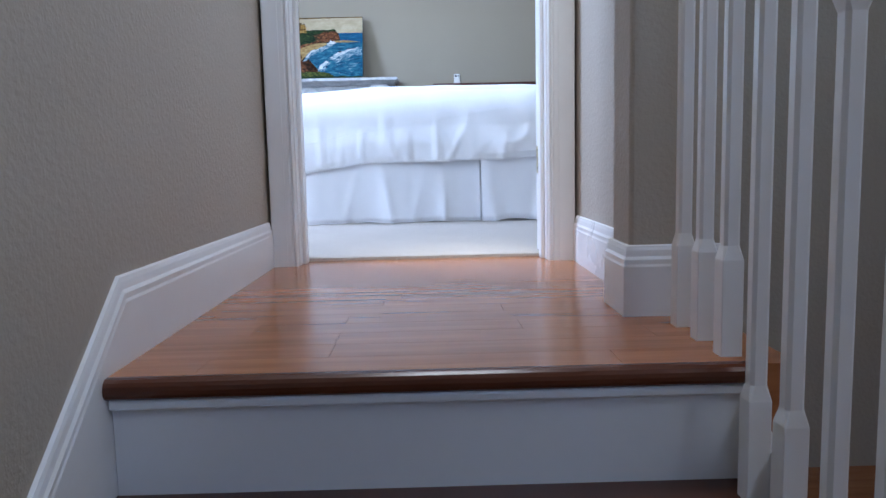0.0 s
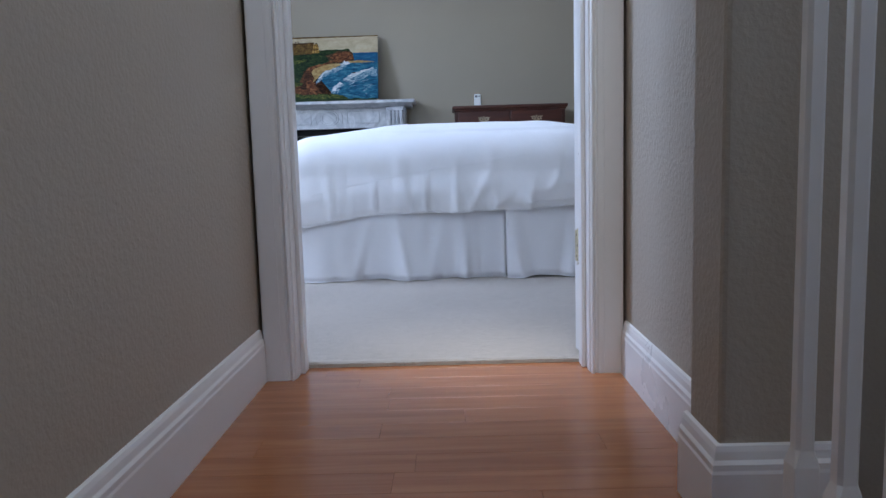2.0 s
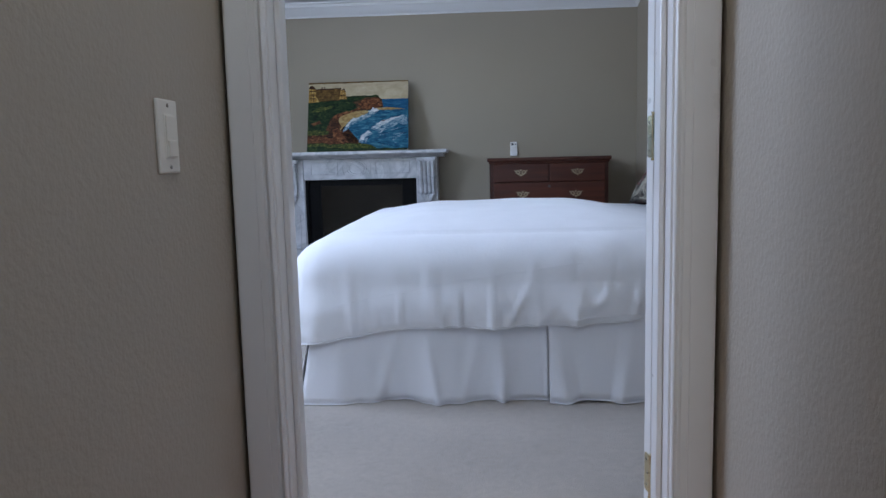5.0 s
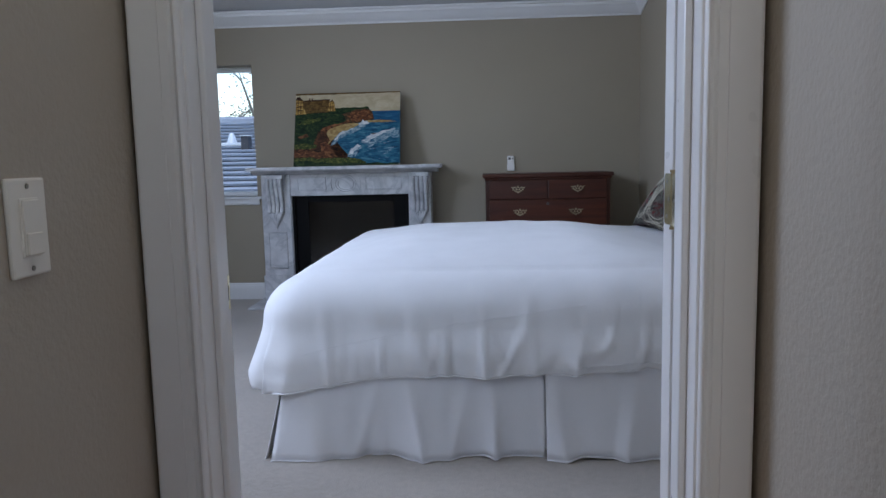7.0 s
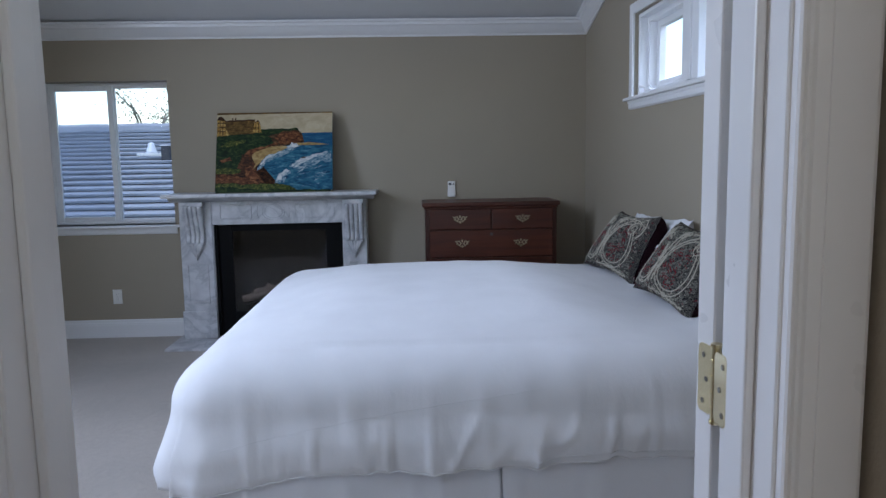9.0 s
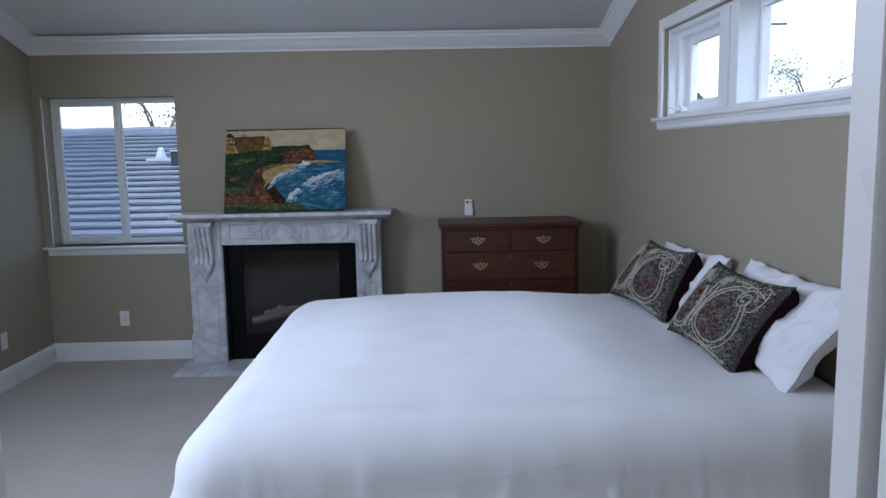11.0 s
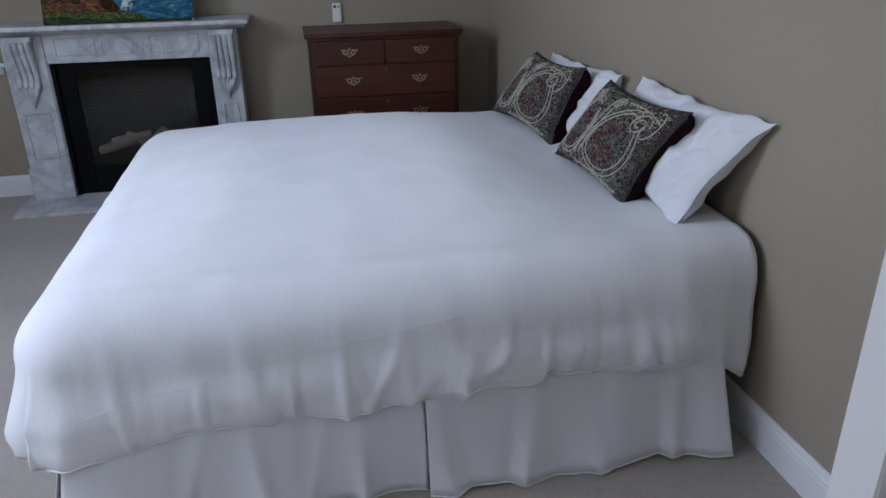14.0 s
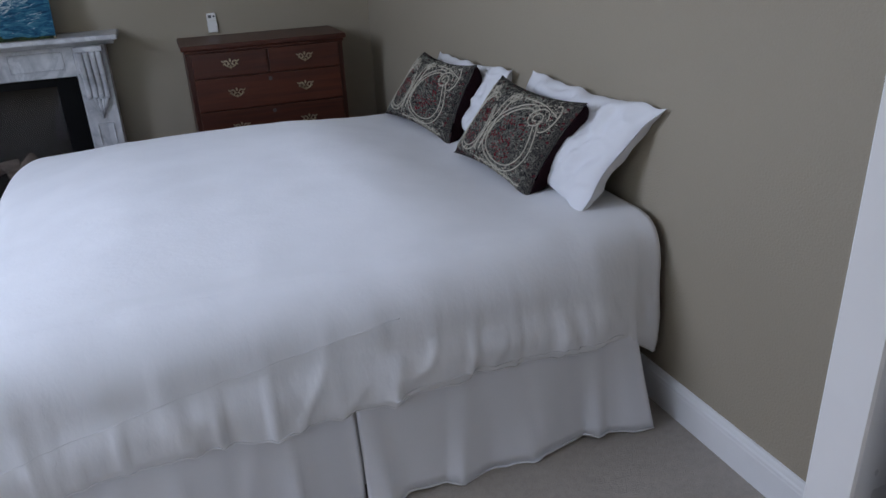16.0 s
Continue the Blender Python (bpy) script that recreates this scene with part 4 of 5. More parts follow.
part("hem", tube(hem_line, 0.0036, 6), LINEN, bedspread, "rolled white hem", True)
part("stitched_tuck", tube(stitch_line, 0.0020, 6), LINEN, bedspread, "stitched tuck above the hem", True)
part("seam", tube(seam_line, 0.0014, 5), LINEN, bedspread, "fine diagonal seam across the hanging side", True)
sol = spread.modifiers.new("thickness", "SOLIDIFY")
sol.thickness, sol.offset = 0.010, -1.0

# ---- pillows ----


def puff(u, v, w, h, t, pu=3.2, pv=3.2):
    """Surface of a stuffed cushion: u and v from -1 to 1."""
    edge = (max(0.0, 1 - abs(u) ** pu) * max(0.0, 1 - abs(v) ** pv)) ** 0.55
    waist_u, waist_v = 1 - 0.11 * (1 - v * v), 1 - 0.14 * (1 - u * u)
    return u * w / 2 * waist_u, v * h / 2 * waist_v, t / 2 * edge


def half(w, h, t, side, wrinkle, seed, n=36, pu=3.2, pv=3.2):
    bm = bmesh.new()
    rows = []
    for i in range(n + 1):
        row = []
        for j in range(n + 1):
            u, v = -1 + 2 * i / n, -1 + 2 * j / n
            x, y, z = puff(u, v, w, h, t, pu, pv)
            e = (1 - u ** 4) * (1 - v ** 4)
            rumple = max(0.0, 0.35 - abs(fnoise(x * 4.2, y * 5.5, seed + 9)) * 2.2) + 0.6 * max(0.0, 0.3 - abs(fnoise(x * 9, y * 8, seed + 15)) * 2.0)
            z += wrinkle * e * (fnoise(x * 6, y * 6, seed) + 0.45 * fnoise(x * 14, y * 14, seed + 4) + 1.1 * rumple)
            x += 0.30 * wrinkle * fnoise(y * 11, 3.0) * abs(u) ** 5
            y += 0.30 * wrinkle * fnoise(x * 9, 8.0) * abs(v) ** 5
            row.append(bm.verts.new((x, y + h / 2, side * max(z, 0.001))))
        rows.append(row)
    for a, b in zip(rows, rows[1:]):
        for j in range(n):
            bm.faces.new((a[j], b[j], b[j + 1], a[j + 1]))
    return bm


def corner_map(nb, fb, ft, nt):
    """From a cushion's own units (u to the near side, v up, metres off its face) to the world, by its four corners."""
    nb, fb, ft, nt = [Vector(p) for p in (nb, fb, ft, nt)]
    centre = (nb + fb + ft + nt) / 4
    across, rise = ((nb + nt) - (fb + ft)).normalized(), ((ft + nt) - (fb + nb)).normalized()
    face = across.cross(rise).normalized()
    w, h = ((nb - fb).length + (nt - ft).length) / 2, ((nt - nb).length + (ft - fb).length) / 2

    def place(x, y, z):
        a, b = x / w + 0.5, y / h
        p = fb.lerp(nb, a).lerp(ft.lerp(nt, a), b)
        return p + face * z - centre
    return place, w, h, centre


def bent(bm, place):
    for v in bm.verts:
        v.co = place(*v.co)
    return bm


def bed_pillow(corners, seed, label):
    place, w, h, centre = corner_map(*corners)
    ob = thing("pillow", label, "pillow", group="white bed pillows")
    for side in (1, -1):
        part("case_front" if side > 0 else "case_back", bent(half(w, h, 0.075 if side > 0 else 0.22, side, 0.058, seed + side, 60, 3.0 if side > 0 else 3.6, 2.6 if side > 0 else 3.4), place), PILLOW, ob, "", True)
    ob.location = centre
    return ob


bed_pillow(((1.115, 4.110, 0.690), (1.140, 4.930, 0.740), (1.300, 4.800, 1.065), (1.330, 3.965, 1.070)), 2.0, "plump white bed pillow leaning against the beige wall")
bed_pillow(((1.140, 4.970, 0.730), (1.115, 5.850, 0.720), (1.265, 5.780, 1.020), (1.290, 4.970, 1.045)), 9.0, "plump white bed pillow leaning behind a dark cushion")


def teardrop(cx, cy, rx, ry, bend, a0, a1, n=56):
    """A paisley outline that leans over towards its tip."""
    pts = []
    for k in range(n + 1):
        a = radians(a0 + (a1 - a0) * k / n)
        v = math.sin(a)
        pts.append((cx + rx * math.cos(a) * (1 - 0.22 * v) + bend * max(0.0, v) ** 2, cy + ry * v))
    return pts


def paisley_lines():
    """Scrolls of the embroidery, in the cushion's own units from -1 to 1."""
    lines = []
    for grow in (1.0, 0.86):
        lines.append(teardrop(0.32, -0.06, 0.50 * grow, 0.78 * grow + 0.01, 0.10, 68, 395))
        lines.append(teardrop(-0.56, -0.06, 0.30 * grow, 0.76 * grow, 0.06, 60, 400))
    lines.append([(-0.24 + 0.10 * v, v) for v in [-0.72 + 1.5 * k / 40 for k in range(41)]])
    lines.append([(-0.13 + 0.10 * v, v) for v in [-0.66 + 1.5 * k / 40 for k in range(41)]])
    for cx, cy, r0, s in ((0.64, 0.46, 0.17, 1), (-0.06, 0.72, 0.10, 1), (-0.66, 0.70, 0.09, 1)):
        lines.append([(cx + (r0 * (1 - k / 44)) * math.cos(s * k * 0.33), cy + 1.5 * (r0 * (1 - k / 44)) * math.sin(s * k * 0.33)) for k in range(36)])
    lines.append([(0.80 + 0.10 * math.cos(a), 0.52 + 0.30 * math.sin(a)) for a in [-1.7 + 3.6 * k / 30 for k in range(31)]])
    lines.append([(0.10 + 0.80 * k / 60, 0.82 - 0.25 * (k / 60) ** 3) for k in range(61)])
    lines.append([(-0.89 + 0.04 * math.sin(3 * v), v) for v in [-0.8 + 1.6 * k / 40 for k in range(41)]])
    lines.append([(u, -0.89 + 0.016 * math.sin(40 * u)) for u in [-0.3 + 1.15 * k / 90 for k in range(91)]])
    return lines


def throw_cushion(corners, seed, label):
    place, w, h, centre = corner_map(*corners)
    t = 0.15
    ob = thing("cushion", label, "cushion", group="dark paisley cushions")
    face = part("front", bent(half(w, h, t, 1, 0.004, seed), place), PAISLEY, ob, "grey paisley cushion front", True)
    part("back", bent(half(w, h, t * 1.5, -1, 0.004, seed + 3, 36, 9.0, 5.0), place), PLUM, ob, "dark plum cushion back", True)

    def on(u, v, lift):
        x, y, z = puff(max(-0.97, min(0.97, u)), max(-0.97, min(0.97, v)), w, h, t)
        return place(x, y + h / 2, z + lift)
    for pts in paisley_lines():
        part("embroidery", tube([on(u, v, 0.002) for u, v in pts], 0.0024, 5), CORD, face, "cream corded scroll")
    stitch = bmesh.new()
    rng = random.Random(int(seed * 10))
    for pts in paisley_lines():
        for u, v in pts[::2]:
            for q in range(2):
                du, dv = rng.gauss(0, 0.045), rng.gauss(0, 0.055)
                a = rng.random() * 6.28
                p0 = on(u + du, v + dv, 0.003)
                p1 = on(u + du + 0.020 * math.cos(a), v + dv + 0.03 * math.sin(a), 0.003)
                tube([p0, p1], 0.0014, 4, stitch)
    curls = bmesh.new()
    for _ in range(1500):
        u, v, a = rng.uniform(-0.94, 0.94), rng.uniform(-0.94, 0.94), rng.random() * 6.28
        tube([on(u + 0.020 * math.cos(a + q * 1.3), v + 0.022 * math.sin(a + q * 1.3), 0.0015) for q in range(4)], 0.0011, 3, curls)
    tagged(part("fine_embroidery", curls, CORD_DIM, face, "fine dull embroidered curls"), kind="stuff")
    tagged(part("stitches", stitch, CORD, face, "small cream embroidered stitches"), kind="stuff")
    flowers = bmesh.new()
    for _ in range(46):
        cu, cv_ = (0.32, -0.08) if rng.random() < 0.68 else (-0.56, -0.05)
        a, q = rng.random() * 6.28, math.sqrt(rng.random())
        u, v = cu + (0.36 if cu > 0 else 0.20) * q * math.cos(a), cv_ + 0.58 * q * math.sin(a)
        for k in range(rng.choice((2, 3, 4))):
            b = a + k * 2.1
            p = on(u + 0.026 * math.cos(b), v + 0.034 * math.sin(b), 0.0015)
            tube([p, on(u + 0.052 * math.cos(b), v + 0.066 * math.sin(b), 0.0015)], 0.0030, 4, flowers)
    tagged(part("flower_embroidery", flowers, RED_THREAD, face, "small dark red embroidered flowers"), kind="stuff")
    ob.location = centre
    return ob


throw_cushion(((1.035, 4.345, 0.690), (0.985, 4.925, 0.728), (1.180, 4.850, 1.045), (1.205, 4.230, 1.045)), 1.0, "grey paisley cushion with cream scrolls propped on a white pillow")
throw_cushion(((1.045, 5.140, 0.695), (0.960, 5.850, 0.712), (1.160, 5.740, 1.030), (1.190, 5.130, 1.045)), 4.0, "grey paisley cushion with cream scrolls propped at the bed's far edge")

# ---- fireplace ----
FX0, FX1 = -1.800, -0.410
FC = (FX0 + FX1) / 2
OX0, OX1, OZ = -1.562, -0.588, 0.885
fire = thing("fireplace", "white veined marble mantelpiece with carved corbels and black firebox", "fireplace", (FC, RB - 0.1, 0))
hearth = part("hearth", box(FX0 - 0.060, FX1 + 0.060, 6.735, RB - 0.012, 0.004, 0.024, 0.004), MARBLE, fire, "marble hearth slab")
for sx0, sx1, sg in ((FX0, OX0, 1), (OX1, FX1, -1)):
    leg = part("pilaster", box(sx0, sx1, 7.050, RB - 0.002, 0.024, 1.060, 0.004), MARBLE, fire)
    part("plinth_block", box(sx0 - 0.008, sx1 + 0.008, 7.030, 7.052, 0.024, 0.235, 0.006, 2), MARBLE, leg)
    part("panel", ring(sx0 + 0.040, sx1 - 0.040, 0.290, 0.590, 0.010, "y", 7.042, 7.052, 0.002), MARBLE, leg)
    ix = OX0 if sg > 0 else OX1
    part("inner_return", box(ix - 0.006 if sg < 0 else ix, ix + 0.006 if sg > 0 else ix, 7.062, RB - 0.03, 0.024, OZ), MARBLE, leg)
    cx = (sx0 + sx1) / 2
    corb = part("corbel", box(cx - 0.078, cx + 0.078, 6.972, 7.052, 1.030, 1.060, 0.004), MARBLE, fire, "carved fluted marble corbel")
    n = 18
    for f in range(4):
        bmf = bmesh.new()
        x0 = cx - 0.068 + f * 0.034
        rows = []
        for k in range(n + 1):
            s = k / n
            z = 1.030 - 0.285 * s
            y = 7.052 - 0.012 - 0.062 * (0.5 + 0.5 * math.cos(math.pi * min(1, s * 1.12))) - 0.020 * math.exp(-((s - 0.93) / 0.10) ** 2)
            ringv = []
            for q in range(6):
                a = math.pi * q / 5
                ringv.append(bmf.verts.new((x0 + 0.017 - 0.0155 * math.cos(a), y - 0.011 * math.sin(a), z)))
            ringv.append(bmf.verts.new((x0 + 0.0325, 7.053, z)))
            ringv.append(bmf.verts.new((x0 + 0.0015, 7.053, z)))
            rows.append(ringv)
        for ra_, rb_ in zip(rows, rows[1:]):
            for q in range(8):
                bmf.faces.new((ra_[q], ra_[(q + 1) % 8], rb_[(q + 1) % 8], rb_[q]))
        bmf.faces.new(rows[0][::-1])
        bmf.faces.new(rows[-1])
        part("flute", bmf, MARBLE, corb, "", True)
    leafbm = bmesh.new()
    for q in range(5):
        a = (q - 2) * 0.42
        pts = [(cx + 0.062 * math.sin(a) * (1 - 0.75 * s), 7.052 - 0.016 - 0.014 * math.sin(math.pi * s) + 0.012 * s, 0.752 - (0.130 - 0.018 * abs(q - 2)) * s) for s in [k / 8 for k in range(9)]]
        tube(pts, 0.018, 7, leafbm, 0.35)
    part("leaf_scroll", leafbm, MARBLE, corb, "", True)
frieze = part("frieze", box(OX0, OX1, 7.060, RB - 0.002, OZ, 1.060, 0.004), MARBLE, fire)
for a0, a1 in ((OX0 + 0.06, FC - 0.16), (FC + 0.16, OX1 - 0.06)):
    part("panel", ring(a0, a1, 0.925, 1.035, 0.008, "y", 7.053, 7.062, 0.002), MARBLE, frieze)
for rad in (0.052, 0.068):
    pts = [(FC + 1.25 * rad * math.cos(2 * math.pi * k / 32), 7.059, 0.978 + rad * math.sin(2 * math.pi * k / 32)) for k in range(33)]
    part("oval_ring", tube(pts, 0.0045, 6), MARBLE, frieze, "", True)
for sg in (-1, 1):
    pts = [(FC + sg * (0.100 + 0.022 * math.cos(a)), 7.059, 0.978 + 0.056 * math.sin(a)) for a in [-1.4 + 2.8 * k / 14 for k in range(15)]]
    part("scroll", tube(pts, 0.004, 6), MARBLE, frieze, "", True)
for x_, in ((OX0 - 0.012,), (OX1 - 0.004,)):
    part("corner_lug", box(x_, x_ + 0.016, 7.040, 7.062, OZ - 0.006, OZ + 0.014, 0.003), MARBLE, frieze)
part("bed_mould", prism([(RB - 0.002, 1.060), (7.030, 1.060), (7.018, 1.068), (6.990, 1.074), (6.968, 1.088), (6.962, 1.092), (RB - 0.002, 1.092)], "x", FX0 - 0.055, FX1 + 0.055), MARBLE, fire)
part("shelf", box(FX0 - 0.088, FX1 + 0.088, 6.922, RB - 0.002, 1.092, 1.122, 0.009, 3), MARBLE, fire)
firebox = part("firebox", box(OX0 + 0.006, OX1 - 0.006, 7.215, 7.232, 0.024, OZ), BLACK, fire, "black steel gas firebox")
for a0, a1, b0, b1 in ((OX0 + 0.006, OX0 + 0.135, 0.024, OZ), (OX1 - 0.135, OX1 - 0.006, 0.024, OZ), (OX0 + 0.135, OX1 - 0.135, OZ - 0.055, OZ), (OX0 + 0.135, OX1 - 0.135, 0.024, 0.215)):
    part("surround", box(a0, a1, 7.105, 7.125, b0, b1, 0.003), BLACK, firebox)
part("side_rail", box(OX0 + 0.006, OX0 + 0.03, 7.080, 7.106, 0.024, OZ, 0.003), BLACK, firebox)
part("side_rail", box(OX1 - 0.03, OX1 - 0.006, 7.080, 7.106, 0.024, OZ, 0.003), BLACK, firebox)
DARK_GLASS = surface("smoked_glass", (0.42, 0.41, 0.40), 0.04, 0.05, 5, spec=0.14)
DARK_GLASS.node_tree.nodes["Principled BSDF"].inputs["Transmission Weight"].default_value = 1.0
glass_door = part("glass_door", box(OX0 + 0.135, OX1 - 0.135, 7.112, 7.116, 0.215, OZ - 0.055), DARK_GLASS, firebox, "dark glass door")
glass_door.visible_shadow = False
for k in range(5):
    lx = OX0 + 0.30 + 0.09 * k
    part("log", tube([(lx - 0.12, 7.150 + 0.012 * (k % 2), 0.30 + 0.05 * (k % 3)), (lx + 0.02, 7.160, 0.33 + 0.04 * (k % 2)), (lx + 0.13, 7.150, 0.36 + 0.03 * (k % 3))], 0.028, 9), LOG, firebox, "grey ceramic log", True)

# ---- painting on the mantel ----
PW, PH = 0.855, 0.618
pm = Matrix.Translation((-1.073, 6.962, 1.1235)) @ pose(0, 0, 0, 90 - 17.5)
painting = thing("painting", "unframed seascape canvas of cliffs and surf leaning on the mantel", "painting")


def canvas_part(name, bm, material, parent, label=""):
    ob = link_mesh(name, bm, material)
    ob.parent = parent
    return tagged(ob, label)


# built flat in x (across), y (up), then stood on the shelf
cv = canvas_part("canvas", box(-PW / 2, PW / 2, 0.0, PH, -0.030, -0.001, 0.003), CANVAS_DARK, painting)


def patch(name, points, layer, material, wobble=0.006, seed=0.0, label=""):
    """A painted shape: corner points in canvas fractions, with a brushy outline."""
    bm = bmesh.new()
    ring_pts = []
    n = len(points)
    for i in range(n):
        (u0, v0), (u1, v1) = points[i], points[(i + 1) % n]
        steps = max(2, int(math.hypot((u1 - u0) * PW, (v1 - v0) * PH) / 0.012))
        for k in range(steps):
            s = k / steps
            u, v = u0 + (u1 - u0) * s, v0 + (v1 - v0) * s
            inside = 0.004 < u < 0.996 and 0.004 < v < 0.996
            w = wobble if inside else 0
            x = (u - 0.5) * PW + w * fnoise(u * 23, v * 23, seed)
            yy = v * PH + w * fnoise(u * 23, v * 23, seed + 7)
            ring_pts.append(bm.verts.new((max(-PW / 2, min(PW / 2, x)), max(0, min(PH, yy)), layer * 0.0005)))
    f = bm.faces.new(ring_pts)
    bmesh.ops.triangulate(bm, faces=[f])
    return canvas_part(name, bm, material, cv, label)


patch("sky_area", [(0, 0), (1, 0), (1, 1), (0, 1)], 0, P_SKY)
patch("sky_edge", [(0, 0.975), (1, 0.985), (1, 1), (0, 1)], 1, P_OCHRE, 0.003)
patch("sea_area", [(0.30, 0.02), (1, 0.02), (1, 0.62), (0.62, 0.62), (0.40, 0.48)], 1, P_SEA)
patch("near_ground", [(0, 0), (0.60, 0), (0.40, 0.12), (0.36, 0.26), (0.30, 0.50), (0, 0.62)], 2, P_EARTH)
patch("far_sea", [(0.62, 0.58), (1, 0.575), (1, 0.735), (0.62, 0.735)], 2, P_FAR, 0.002)
patch("headland", [(0.20, 0.50), (0.30, 0.53), (0.47, 0.56), (0.60, 0.575), (0.70, 0.595), (0.755, 0.625), (0.735, 0.735), (0.69, 0.785), (0.56, 0.785), (0.38, 0.775), (0.20, 0.72)], 3, P_CLIFF)
patch("headland_rock", [(0.55, 0.60), (0.70, 0.61), (0.745, 0.64), (0.725, 0.73), (0.67, 0.76), (0.55, 0.74), (0.50, 0.68)], 4, P_RUST, 0.014, 21)
patch("headland_grass", [(0.30, 0.72), (0.38, 0.785), (0.56, 0.795), (0.70, 0.795), (0.71, 0.765), (0.58, 0.755), (0.50, 0.72), (0.40, 0.68)], 5, P_GREEN, 0.008)
patch("beach", [(0.27, 0.50), (0.36, 0.545), (0.46, 0.57), (0.57, 0.585), (0.62, 0.56), (0.54, 0.50), (0.43, 0.45), (0.37, 0.36), (0.33, 0.30)], 5, P_SAND, 0.008)
patch("far_beach", [(0.67, 0.605), (0.80, 0.615), (0.97, 0.588), (0.82, 0.575), (0.70, 0.58)], 5, P_SAND, 0.004)
patch("surf_line", [(0.62, 0.555), (0.53, 0.495), (0.425, 0.44), (0.375, 0.36), (0.345, 0.28), (0.39, 0.29), (0.43, 0.37), (0.50, 0.42), (0.60, 0.47), (0.68, 0.53)], 6, P_FOAM, 0.014)
patch("surf_edge", [(0.54, 0.50), (0.43, 0.445), (0.375, 0.355), (0.385, 0.33), (0.42, 0.40), (0.50, 0.455), (0.57, 0.50)], 7, P_SPRAY, 0.012, 3)
patch("breaker", [(0.63, 0.31), (0.70, 0.39), (0.82, 0.45), (0.99, 0.50), (0.99, 0.36), (0.90, 0.37), (0.82, 0.31), (0.74, 0.26)], 6, P_FOAM, 0.016, 5)
patch("breaker_crest", [(0.645, 0.33), (0.72, 0.41), (0.83, 0.455), (0.97, 0.495), (0.84, 0.425), (0.75, 0.36), (0.70, 0.31)], 7, P_SPRAY, 0.014, 6)
patch("breaker", [(0.51, 0.12), (0.53, 0.21), (0.60, 0.29), (0.64, 0.26), (0.60, 0.19), (0.59, 0.11)], 6, P_FOAM, 0.016, 7)
patch("breaker_crest", [(0.52, 0.15), (0.545, 0.22), (0.60, 0.285), (0.625, 0.255), (0.575, 0.205), (0.555, 0.14)], 7, P_SPRAY, 0.012, 8)
wr = random.Random(17)
for k in range(22):
    v = wr.uniform(0.06, 0.36)
    u = wr.uniform(0.62, 0.90)
    w_, h_ = wr.uniform(0.04, 0.10), wr.uniform(0.006, 0.014)
    patch("wave_crest", [(u, v), (u + w_ * 0.4, v + h_ * 1.6), (min(0.99, u + w_), v + h_ * 2.2), (u + w_ * 0.5, v + h_ * 0.8)], 8, P_FOAM, 0.005, k * 3.1)
patch("splash", [(0.60, 0.56), (0.63, 0.575), (0.65, 0.62), (0.665, 0.59), (0.69, 0.60), (0.71, 0.565), (0.66, 0.545)], 9, P_SPRAY, 0.008, 33)
patch("rock", [(0.725, 0.425), (0.75, 0.435), (0.775, 0.425), (0.75, 0.415)], 9, P_ROOF, 0.003, 34)
patch("lawn", [(0, 0.28), (0.20, 0.26), (0.26, 0.36), (0.27, 0.50), (0.36, 0.55), (0.50, 0.60), (0.46, 0.69), (0.30, 0.73), (0, 0.72)], 7, P_GREEN, 0.010, 2)
patch("cliff_edge", [(0.22, 0.46), (0.30, 0.54), (0.42, 0.58), (0.53, 0.615), (0.52, 0.585), (0.42, 0.545), (0.33, 0.49), (0.29, 0.44)], 8, P_RUST, 0.012, 41)
patch("lawn_light", [(0.02, 0.56), (0.18, 0.58), (0.26, 0.645), (0.10, 0.63)], 8, P_MEADOW, 0.012, 42)
patch("dark_ravine", [(0.18, 0.30), (0.23, 0.47), (0.30, 0.46), (0.335, 0.36), (0.33, 0.30), (0.24, 0.28)], 9, P_EARTH, 0.010, 43)
patch("earth_patch", [(0.03, 0.40), (0.12, 0.44), (0.14, 0.40), (0.06, 0.375)], 9, P_RUST, 0.008, 44)
patch("earth_slope", [(0, 0.09), (0.42, 0.07), (0.36, 0.16), (0.28, 0.22), (0.10, 0.235), (0, 0.25)], 10, P_EARTH, 0.010, 4)
patch("earth_band", [(0, 0.13), (0.22, 0.12), (0.34, 0.10), (0.26, 0.19), (0.10, 0.215), (0, 0.21)], 11, P_RUST, 0.010, 5)
patch("rust_bluff", [(0.26, 0.19), (0.25, 0.30), (0.30, 0.335), (0.335, 0.27), (0.385, 0.18), (0.42, 0.11), (0.33, 0.115)], 12, P_RUST, 0.010, 35)
patch("grass_bank", [(0.0, 0.24), (0.20, 0.235), (0.22, 0.285), (0.10, 0.31), (0.0, 0.30)], 12, P_MEADOW, 0.010, 9)
patch("foreground_grass", [(0, 0), (0.70, 0.0), (0.67, 0.06), (0.56, 0.105), (0.40, 0.105), (0.22, 0.10), (0.10, 0.12), (0, 0.11)], 13, P_MEADOW, 0.012, 12)
patch("foreground_shade", [(0, 0), (0.99, 0.0), (0.99, 0.025), (0.66, 0.03), (0.40, 0.035), (0.20, 0.06), (0, 0.075)], 14, P_GREEN, 0.010, 14)
patch("hotel_body", [(0.06, 0.715), (0.33, 0.735), (0.33, 0.90), (0.06, 0.885)], 11, P_OCHRE, 0.003)
patch("hotel_tower", [(0.004, 0.70), (0.11, 0.715), (0.075, 0.80), (0.07, 0.91), (0.004, 0.91)], 12, P_GOLD, 0.003)
patch("hotel_wing", [(0.31, 0.745), (0.385, 0.745), (0.375, 0.84), (0.355, 0.89), (0.325, 0.87)], 12, P_GOLD, 0.003)
